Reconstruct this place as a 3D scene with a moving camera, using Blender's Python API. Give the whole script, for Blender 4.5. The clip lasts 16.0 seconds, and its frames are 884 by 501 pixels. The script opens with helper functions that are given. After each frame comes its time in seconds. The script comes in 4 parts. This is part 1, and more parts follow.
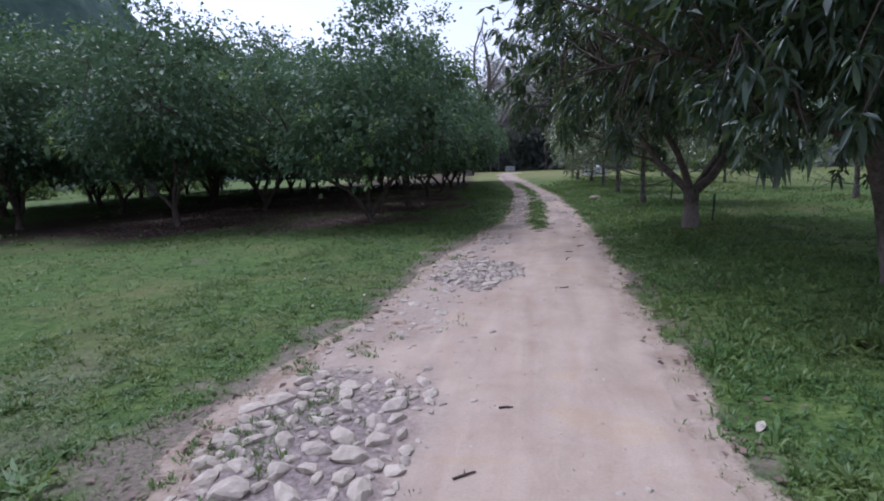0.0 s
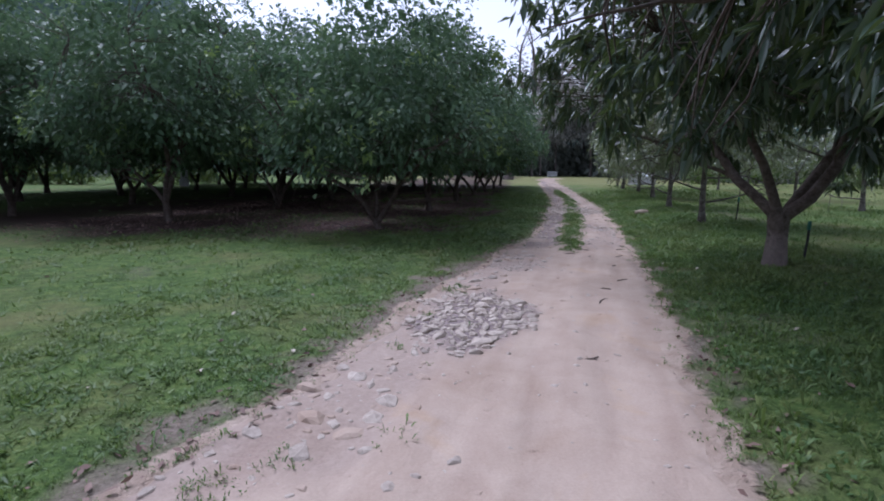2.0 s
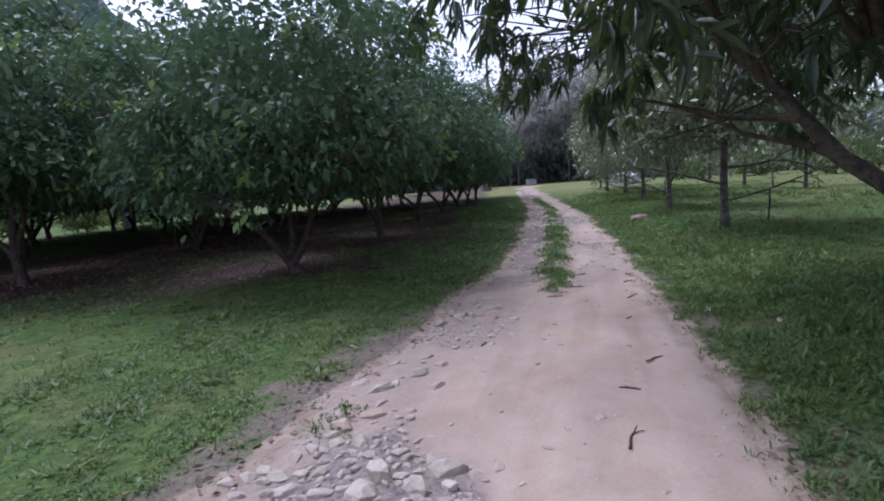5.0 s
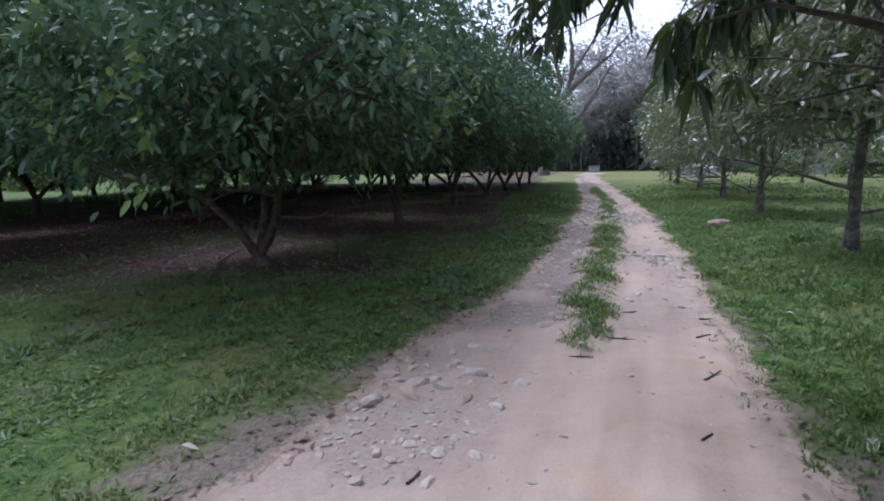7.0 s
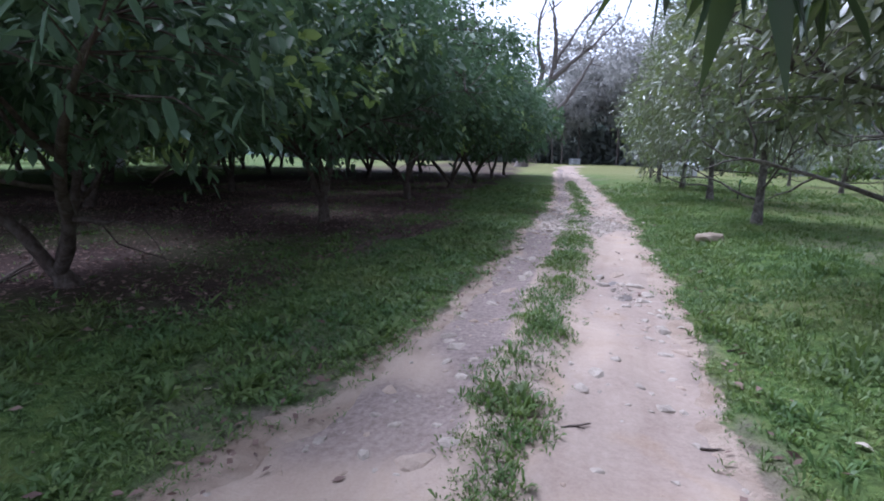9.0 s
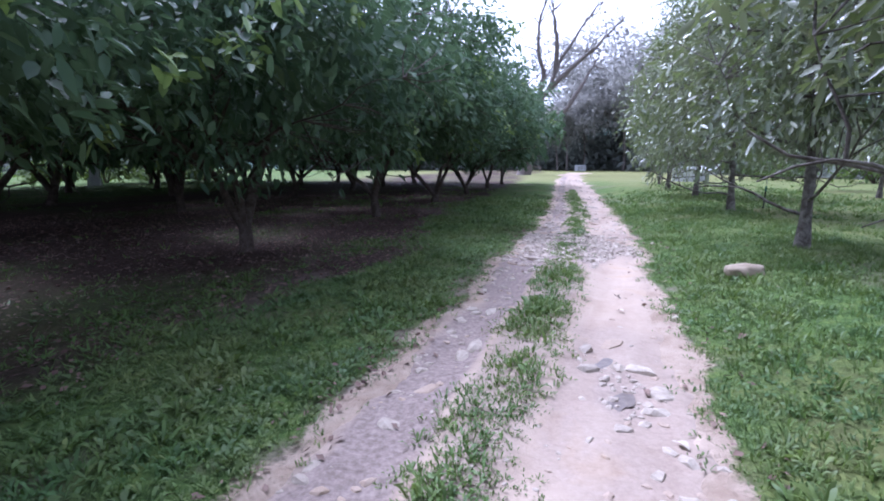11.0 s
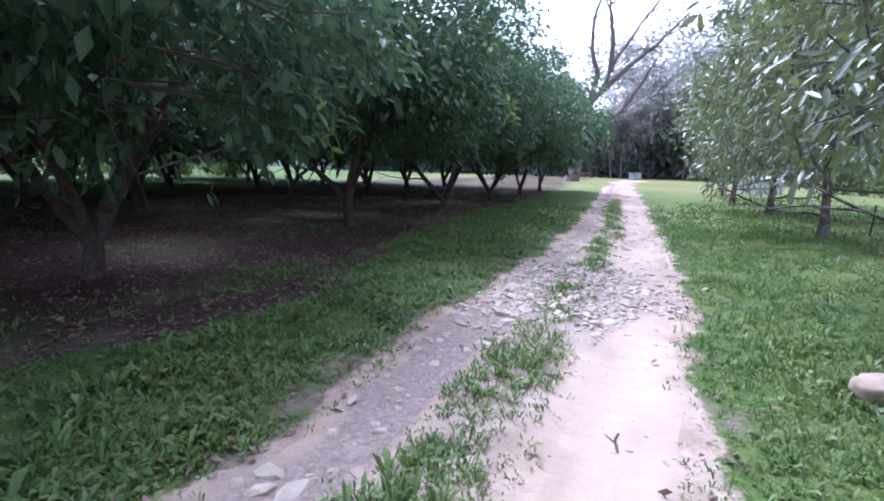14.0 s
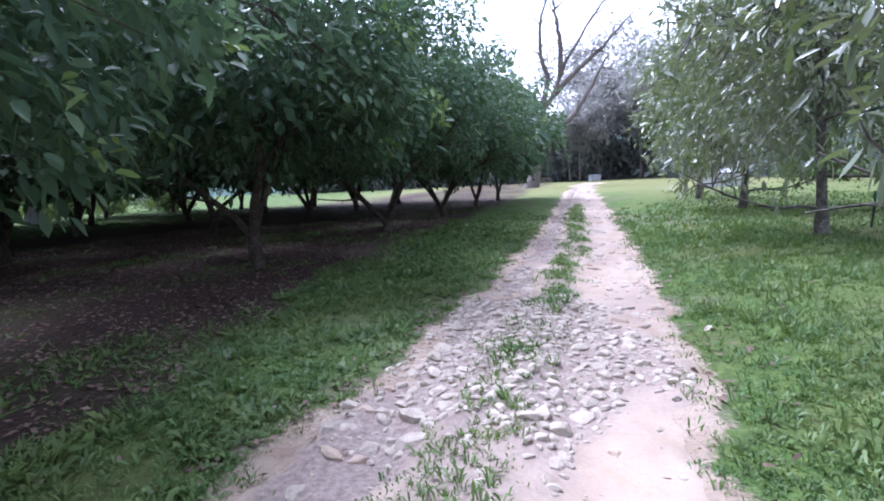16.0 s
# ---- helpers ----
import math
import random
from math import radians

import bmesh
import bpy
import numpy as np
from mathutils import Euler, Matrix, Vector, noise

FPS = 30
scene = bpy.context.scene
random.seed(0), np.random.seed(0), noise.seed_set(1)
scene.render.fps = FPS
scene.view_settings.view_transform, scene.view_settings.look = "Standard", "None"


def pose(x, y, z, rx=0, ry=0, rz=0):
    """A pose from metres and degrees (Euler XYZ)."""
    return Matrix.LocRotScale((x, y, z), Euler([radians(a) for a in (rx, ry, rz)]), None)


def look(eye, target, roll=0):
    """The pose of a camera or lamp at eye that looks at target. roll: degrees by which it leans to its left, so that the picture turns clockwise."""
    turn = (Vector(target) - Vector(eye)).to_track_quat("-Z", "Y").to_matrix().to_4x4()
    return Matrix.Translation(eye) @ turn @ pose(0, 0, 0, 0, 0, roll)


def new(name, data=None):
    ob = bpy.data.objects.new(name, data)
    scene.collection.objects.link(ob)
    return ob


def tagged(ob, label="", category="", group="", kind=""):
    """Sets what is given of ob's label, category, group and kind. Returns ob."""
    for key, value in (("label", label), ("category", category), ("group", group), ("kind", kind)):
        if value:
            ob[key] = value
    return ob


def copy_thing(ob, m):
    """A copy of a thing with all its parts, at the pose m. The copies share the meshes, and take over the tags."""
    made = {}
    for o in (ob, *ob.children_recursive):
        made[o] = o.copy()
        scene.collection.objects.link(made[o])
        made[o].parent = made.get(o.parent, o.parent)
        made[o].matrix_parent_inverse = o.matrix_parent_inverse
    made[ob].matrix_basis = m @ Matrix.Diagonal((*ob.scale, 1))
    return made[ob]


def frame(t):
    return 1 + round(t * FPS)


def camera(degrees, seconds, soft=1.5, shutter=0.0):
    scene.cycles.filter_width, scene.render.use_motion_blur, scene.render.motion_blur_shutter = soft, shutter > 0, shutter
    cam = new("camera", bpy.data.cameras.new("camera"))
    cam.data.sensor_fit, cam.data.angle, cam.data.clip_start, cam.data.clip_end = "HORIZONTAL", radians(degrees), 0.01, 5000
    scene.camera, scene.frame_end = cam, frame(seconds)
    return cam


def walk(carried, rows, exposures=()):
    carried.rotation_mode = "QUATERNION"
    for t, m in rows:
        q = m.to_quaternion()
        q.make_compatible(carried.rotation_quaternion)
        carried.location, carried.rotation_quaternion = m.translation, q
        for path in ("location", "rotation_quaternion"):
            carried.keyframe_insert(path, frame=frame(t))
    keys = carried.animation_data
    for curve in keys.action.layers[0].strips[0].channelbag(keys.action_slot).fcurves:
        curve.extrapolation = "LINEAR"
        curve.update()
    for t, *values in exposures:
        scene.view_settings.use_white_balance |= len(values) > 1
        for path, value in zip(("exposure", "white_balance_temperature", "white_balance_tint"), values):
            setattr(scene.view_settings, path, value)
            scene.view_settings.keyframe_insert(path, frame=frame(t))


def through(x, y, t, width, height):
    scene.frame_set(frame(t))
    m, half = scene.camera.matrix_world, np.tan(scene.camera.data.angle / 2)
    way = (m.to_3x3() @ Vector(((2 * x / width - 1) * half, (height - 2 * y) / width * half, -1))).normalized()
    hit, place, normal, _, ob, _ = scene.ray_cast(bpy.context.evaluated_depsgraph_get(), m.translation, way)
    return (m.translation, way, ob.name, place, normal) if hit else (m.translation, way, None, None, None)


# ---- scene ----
cam = camera(82.3, 16.0, soft=1.9)
METRES, EYE, TILT, LEAN, TURN = 18.8, 1.5, 0.0, 0.0, -7.3
ROWS = [
    (0.0, 0.0, 0.0, 0.0, -0.36, -9.4, 2.15),
    (0.5, 0.0073, 0.0268, 0.0017, -3.31, -9.68, 0.17),
    (1.0, 0.0164, 0.0555, 0.0014, -0.46, -9.07, 1.58),
    (1.5, 0.0234, 0.0852, 0.0006, 3.28, -8.69, -0.83),
    (2.0, 0.0317, 0.1156, 0.0, 4.4, -9.18, -0.3),
    (2.5, 0.0408, 0.1431, 0.0022, 5.01, -8.56, 2.29),
    (3.0, 0.0461, 0.1763, 0.0001, 2.18, -8.46, 2.84),
    (3.5, 0.0531, 0.209, -0.0014, 1.67, -8.97, 1.63),
    (4.0, 0.0569, 0.24, -0.0027, 0.54, -8.56, 2.92),
    (6.5, 0.0897, 0.3977, -0.0066, 7.53, -6.61, 3.74),
    (7.0, 0.0993, 0.4302, -0.0058, 9.0, -9.44, 0.97),
    (7.5, 0.111, 0.4611, -0.0045, 9.35, -8.98, -0.08),
    (8.0, 0.117, 0.4957, -0.004, 8.91, -8.75, -1.32),
    (8.5, 0.1241, 0.5286, -0.0053, 7.17, -10.84, -1.56),
    (11.0, 0.1654, 0.6904, -0.0051, 7.89, -9.79, 0.01),
    (11.5, 0.1753, 0.718, -0.0031, 7.31, -8.39, -0.54),
    (12.0, 0.1837, 0.7467, -0.0032, 6.18, -8.61, 0.29),
    (12.5, 0.1966, 0.7746, -0.0065, 6.36, -7.47, -0.09),
    (13.0, 0.2042, 0.8002, -0.0084, 8.07, -7.94, 1.56),
    (13.5, 0.2081, 0.83, -0.0069, 10.7, -9.27, 2.07),
    (14.0, 0.2131, 0.8608, -0.0088, 13.8, -9.5, -1.49),
    (14.5, 0.2148, 0.889, -0.0089, 16.35, -8.86, -0.48),
    (15.0, 0.2169, 0.914, -0.007, 16.8, -7.11, -0.32),
    (15.5, 0.2235, 0.9436, -0.0069, 13.1, -8.19, 0.96),
    (16.0, 0.2244, 0.9696, -0.0094, 9.67, -7.89, 2.79),
]
walk(cam, [(t, pose(0, 0, EYE, TILT, LEAN, TURN) @ pose(METRES * x, METRES * y, METRES * z, 90 + pitch, roll, yaw)) for t, x, y, z, yaw, pitch, roll in ROWS],
     exposures=[(0.0, 0.27, 5250, 22), (4.2, 0.42, 5250, 26), (8.0, 0.75, 5200, 20), (11.0, 1.4, 5000, 27), (13.0, 1.6, 5000, 27), (16.0, 1.62, 5100, 24)])

# ---- daylight: bright overcast evening sky, a broad veiled sun over the orchard ----
SUN_ELEVATION, SUN_AZIMUTH = 60.0, -38.0
world = bpy.data.worlds.new("world")
scene.world = world
world.use_nodes = True
wn, wl = world.node_tree.nodes, world.node_tree.links
sky = wn.new("ShaderNodeTexSky")
sky.sky_type, sky.sun_disc = "NISHITA", False
sky.sun_elevation, sky.sun_rotation = radians(SUN_ELEVATION), radians(SUN_AZIMUTH)
sky.air_density, sky.dust_density, sky.ozone_density = 1.0, 1.5, 1.0
veil = wn.new("ShaderNodeHueSaturation")
veil.inputs["Saturation"].default_value = 0.16
wl.new(sky.outputs["Color"], veil.inputs["Color"])
wl.new(veil.outputs["Color"], wn["Background"].inputs["Color"])
wn["Background"].inputs["Strength"].default_value = 0.15
lamp = bpy.data.lights.new("sun", "SUN")
lamp.energy, lamp.angle, lamp.color = 2.2, radians(26), (1.0, 0.97, 0.94)
sun = new("sun", lamp)
sun.matrix_world = look((0, 0, 50), (-50 * math.sin(radians(SUN_AZIMUTH)), -50 * math.cos(radians(SUN_AZIMUTH)), 50 - 50 * math.tan(radians(SUN_ELEVATION))))


# ---- materials ----
def material(name, rough=0.8, spec=0.3):
    m = bpy.data.materials.new(name)
    m.use_nodes = True
    b = m.node_tree.nodes["Principled BSDF"]
    b.inputs["Roughness"].default_value = rough
    b.inputs["Specular IOR Level"].default_value = spec
    return m, m.node_tree.nodes, m.node_tree.links, b


def noise_node(n, l, scale, detail=4.0, rough=0.55, coord=None, distortion=0.0):
    t = n.new("ShaderNodeTexNoise")
    t.inputs["Scale"].default_value, t.inputs["Detail"].default_value = scale, detail
    t.inputs["Roughness"].default_value, t.inputs["Distortion"].default_value = rough, distortion
    if coord is not None:
        l.new(coord, t.inputs["Vector"])
    return t.outputs["Fac"]


def ramp(n, l, fac, stops):
    r = n.new("ShaderNodeValToRGB")
    e = r.color_ramp.elements
    while len(e) < len(stops):
        e.new(0.5)
    for k, (p, c) in zip(e, stops):
        k.position, k.color = p, (*c, 1)
    l.new(fac, r.inputs["Fac"])
    return r.outputs["Color"]


def mixed(n, l, fac, a, b, mode="MIX"):
    m = n.new("ShaderNodeMix")
    m.data_type, m.blend_type = "RGBA", mode
    for socket, value in ((m.inputs[0], fac), (m.inputs[6], a), (m.inputs[7], b)):
        if isinstance(value, (int, float)):
            socket.default_value = value
        elif isinstance(value, tuple):
            socket.default_value = (*value, 1)
        else:
            l.new(value, socket)
    return m.outputs[2]


def bumped(n, l, b, height, strength, distance):
    k = n.new("ShaderNodeBump")
    k.inputs["Strength"].default_value, k.inputs["Distance"].default_value = strength, distance
    l.new(height, k.inputs["Height"])
    l.new(k.outputs["Normal"], b.inputs["Normal"])


def place(n):
    return n.new("ShaderNodeNewGeometry").outputs["Position"]


def leaf_material(name, dark, mid, light, rough=0.45, through=0.3, spec=0.4, glow=(0.16, 0.22, 0.03), mottle=0.6, drift=()):
    m, n, l, b = material(name, rough, spec)
    g = n.new("ShaderNodeNewGeometry")
    c = ramp(n, l, g.outputs["Random Per Island"], [(0.0, dark), (0.5, mid), (0.93, mid), (1.0, light)])
    patch = noise_node(n, l, 0.9, 2.0, 0.5, g.outputs["Position"])
    c = mixed(n, l, ramp(n, l, patch, [(0.32, (0, 0, 0)), (0.68, (1, 1, 1))]), c, mixed(n, l, mottle, c, light))
    for scale, tint, share in drift:
        f = ramp(n, l, noise_node(n, l, scale, 3.0, 0.6, g.outputs["Position"]), [(0.48, (0, 0, 0)), (0.66, (share, share, share))])
        c = mixed(n, l, f, c, tint)
    l.new(c, b.inputs["Base Color"])
    t = n.new("ShaderNodeBsdfTranslucent")
    l.new(mixed(n, l, 0.7, c, glow), t.inputs["Color"])
    x = n.new("ShaderNodeMixShader")
    x.inputs[0].default_value = through
    l.new(b.outputs[0], x.inputs[1])
    l.new(t.outputs[0], x.inputs[2])
    l.new(x.outputs[0], n["Material Output"].inputs["Surface"])
    return m


def bark_material(name, dark, light, patch, scale=14.0, foot=None):
    m, n, l, b = material(name, 0.9, 0.2)
    p = n.new("ShaderNodeTexCoord").outputs["Object"]
    fine = noise_node(n, l, scale, 6.0, 0.65, p, 0.6)
    c = ramp(n, l, fine, [(0.3, dark), (0.7, light)])
    lichen = ramp(n, l, noise_node(n, l, 7.5, 7.0, 0.7, p, 0.8), [(0.45, (0, 0, 0)), (0.72, (1, 1, 1))])
    c = mixed(n, l, lichen, c, mixed(n, l, 0.6, c, patch))
    if foot:
        z, w = n.new("ShaderNodeSeparateXYZ"), n.new("ShaderNodeMath")
        w.operation, w.inputs[1].default_value = "MULTIPLY_ADD", -0.7
        l.new(p, z.inputs[0])
        l.new(noise_node(n, l, 9.0, 5.0, 0.7, p), w.inputs[0])
        l.new(z.outputs["Z"], w.inputs[2])
        worn = ramp(n, l, w.outputs[0], [(0.0, (1, 1, 1)), (0.12, (0, 0, 0))])
        c = mixed(n, l, worn, c, mixed(n, l, 0.3, c, foot))
    l.new(c, b.inputs["Base Color"])
    bumped(n, l, b, fine, 0.8, 0.02)
    return m


def plain_material(name, a, c, scale=8.0, rough=0.7, bump=0.2, spec=0.3, metallic=0.0):
    m, n, l, b = material(name, rough, spec)
    b.inputs["Metallic"].default_value = metallic
    p = n.new("ShaderNodeTexCoord").outputs["Object"]
    f = noise_node(n, l, scale, 6.0, 0.6, p)
    l.new(ramp(n, l, f, [(0.3, a), (0.7, c)]), b.inputs["Base Color"])
    bumped(n, l, b, f, bump, 0.01)
    return m


def ground_material():
    m, n, l, b = material("lawn_soil", 0.95, 0.15)
    p = place(n)
    fine, wide = noise_node(n, l, 22.0, 6.0, 0.65, p), noise_node(n, l, 0.5, 4.0, 0.55, p)
    turf = ramp(n, l, fine, [(0.3, (0.022, 0.042, 0.012)), (0.5, (0.075, 0.130, 0.032)), (0.72, (0.145, 0.205, 0.055))])
    clump = noise_node(n, l, 7.0, 4.0, 0.7, p, 0.4)
    turf = mixed(n, l, 0.5, turf, ramp(n, l, clump, [(0.35, (0.020, 0.036, 0.012)), (0.52, (0.085, 0.140, 0.036)), (0.66, (0.185, 0.225, 0.065))]))
    turf = mixed(n, l, ramp(n, l, wide, [(0.48, (0, 0, 0)), (0.66, (1, 1, 1))]), turf, mixed(n, l, 0.45, turf, (0.190, 0.160, 0.075)))
    soil = ramp(n, l, noise_node(n, l, 30.0, 6.0, 0.7, p), [(0.3, (0.125, 0.094, 0.078)), (0.7, (0.30, 0.240, 0.200))])
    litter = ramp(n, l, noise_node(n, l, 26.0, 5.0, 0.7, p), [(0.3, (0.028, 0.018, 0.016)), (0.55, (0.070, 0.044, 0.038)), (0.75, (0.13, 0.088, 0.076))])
    a1, a2, a3 = n.new("ShaderNodeAttribute"), n.new("ShaderNodeAttribute"), n.new("ShaderNodeAttribute")
    a1.attribute_name, a2.attribute_name, a3.attribute_name = "soil", "litter", "dry"
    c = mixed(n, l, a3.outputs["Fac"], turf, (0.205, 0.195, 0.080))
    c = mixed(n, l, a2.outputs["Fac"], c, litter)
    c = mixed(n, l, a1.outputs["Fac"], c, soil)
    a4, rim = n.new("ShaderNodeAttribute"), n.new("ShaderNodeMath")
    a4.attribute_name = "sand"
    rim.operation, rim.inputs[1].default_value = "MULTIPLY_ADD", 0.9
    l.new(noise_node(n, l, 13.0, 5.0, 0.7, p), rim.inputs[0])
    l.new(a4.outputs["Fac"], rim.inputs[2])
    sand = ramp(n, l, noise_node(n, l, 3.2, 5.0, 0.55, p, 0.6), [(0.3, (0.290, 0.215, 0.158)), (0.55, (0.400, 0.315, 0.243)), (0.75, (0.450, 0.362, 0.282))])
    c = mixed(n, l, ramp(n, l, rim.outputs[0], [(0.80, (0, 0, 0)), (1.05, (1, 1, 1))]), c, sand)
    l.new(c, b.inputs["Base Color"])
    bumped(n, l, b, fine, 0.9, 0.04)
    return m


def road_material():
    m, n, l, b = material("sandy_dirt", 0.95, 0.2)
    p = place(n)
    wide, mid, fine = noise_node(n, l, 1.1, 5.0, 0.6, p, 0.8), noise_node(n, l, 3.2, 5.0, 0.55, p, 0.6), noise_node(n, l, 60.0, 4.0, 0.6, p)
    c = ramp(n, l, wide, [(0.3, (0.303, 0.214, 0.149)), (0.44, (0.389, 0.300, 0.230)), (0.56, (0.419, 0.332, 0.261)), (0.66, (0.430, 0.300, 0.182))])
    turn = n.new("ShaderNodeMapping")
    turn.inputs["Rotation"].default_value = (0, 0, radians(20))
    l.new(p, turn.inputs["Vector"])
    long_ = n.new("ShaderNodeMapping")
    long_.inputs["Scale"].default_value = (2.4, 0.3, 1.0)
    l.new(turn.outputs["Vector"], long_.inputs["Vector"])
    streak = noise_node(n, l, 1.6, 3.0, 0.5, long_.outputs["Vector"], 0.3)
    c = mixed(n, l, 0.45, c, ramp(n, l, streak, [(0.32, (0.276, 0.196, 0.144)), (0.5, (0.393, 0.306, 0.233)), (0.68, (0.480, 0.387, 0.296))]))
    c = mixed(n, l, 0.22, c, ramp(n, l, mid, [(0.3, (0.224, 0.163, 0.127)), (0.55, (0.408, 0.321, 0.250)), (0.75, (0.490, 0.402, 0.318))]))
    c = mixed(n, l, 0.16, c, ramp(n, l, fine, [(0.3, (0.204, 0.153, 0.119)), (0.7, (0.510, 0.416, 0.326))]))
    a1, a2 = n.new("ShaderNodeAttribute"), n.new("ShaderNodeAttribute")
    a1.attribute_name, a2.attribute_name = "soil", "rubble"
    soil = ramp(n, l, mid, [(0.3, (0.200, 0.155, 0.118)), (0.7, (0.365, 0.296, 0.238))])
    c = mixed(n, l, a1.outputs["Fac"], c, soil)
    # Dark grit between stones; its tone also carries the left rut's shade.
    grit_shade = ramp(n, l, noise_node(n, l, 24.0, 5.0, 0.7, p), [(0.35, (0.115, 0.088, 0.080)), (0.65, (0.300, 0.245, 0.222))])
    c = mixed(n, l, a2.outputs["Fac"], c, grit_shade)
    l.new(c, b.inputs["Base Color"])
    s, k = n.new("ShaderNodeMath"), n.new("ShaderNodeMath")
    s.operation, k.operation = "ADD", "MULTIPLY_ADD"
    k.inputs[1].default_value = 1.5
    l.new(mid, k.inputs[0])
    l.new(streak, k.inputs[2])
    l.new(k.outputs[0], s.inputs[0])
    q = n.new("ShaderNodeMath")
    q.operation = "MULTIPLY"
    q.inputs[1].default_value = 0.22
    l.new(fine, q.inputs[0])
    l.new(q.outputs[0], s.inputs[1])
    dents, total = noise_node(n, l, 11.0, 3.0, 0.55, p, 0.5), n.new("ShaderNodeMath")
    total.operation, total.inputs[1].default_value = "MULTIPLY_ADD", 0.6
    l.new(dents, total.inputs[0])
    l.new(s.outputs[0], total.inputs[2])
    bumped(n, l, b, total.outputs[0], 0.5, 0.032)
    return m


def stone_material():
    m, n, l, b = material("river_stone", 0.85, 0.25)
    p = n.new("ShaderNodeTexCoord").outputs["Object"]
    f = noise_node(n, l, 16.0, 6.0, 0.65, place(n))
    i = n.new("ShaderNodeObjectInfo").outputs["Random"]
    g = n.new("ShaderNodeNewGeometry").outputs["Random Per Island"]
    tone = ramp(n, l, g, [(0.0, (0.250, 0.205, 0.165)), (0.4, (0.385, 0.318, 0.252)), (0.75, (0.470, 0.392, 0.310)), (1.0, (0.590, 0.512, 0.415))])
    tone = mixed(n, l, 0.5, tone, ramp(n, l, i, [(0.0, (0.270, 0.228, 0.190)), (0.5, (0.385, 0.318, 0.252)), (1.0, (0.520, 0.442, 0.355))]))
    l.new(mixed(n, l, 0.45, tone, ramp(n, l, f, [(0.3, (0.235, 0.200, 0.162)), (0.7, (0.610, 0.535, 0.445))])), b.inputs["Base Color"])
    bumped(n, l, b, f, 0.9, 0.016)
    return m


TURF_DRIFT = ((0.55, (0.230, 0.210, 0.095), 0.35), (0.8, (0.085, 0.165, 0.075), 0.5), (3.4, (0.220, 0.270, 0.070), 0.4), (5.0, (0.050, 0.095, 0.028), 0.4))

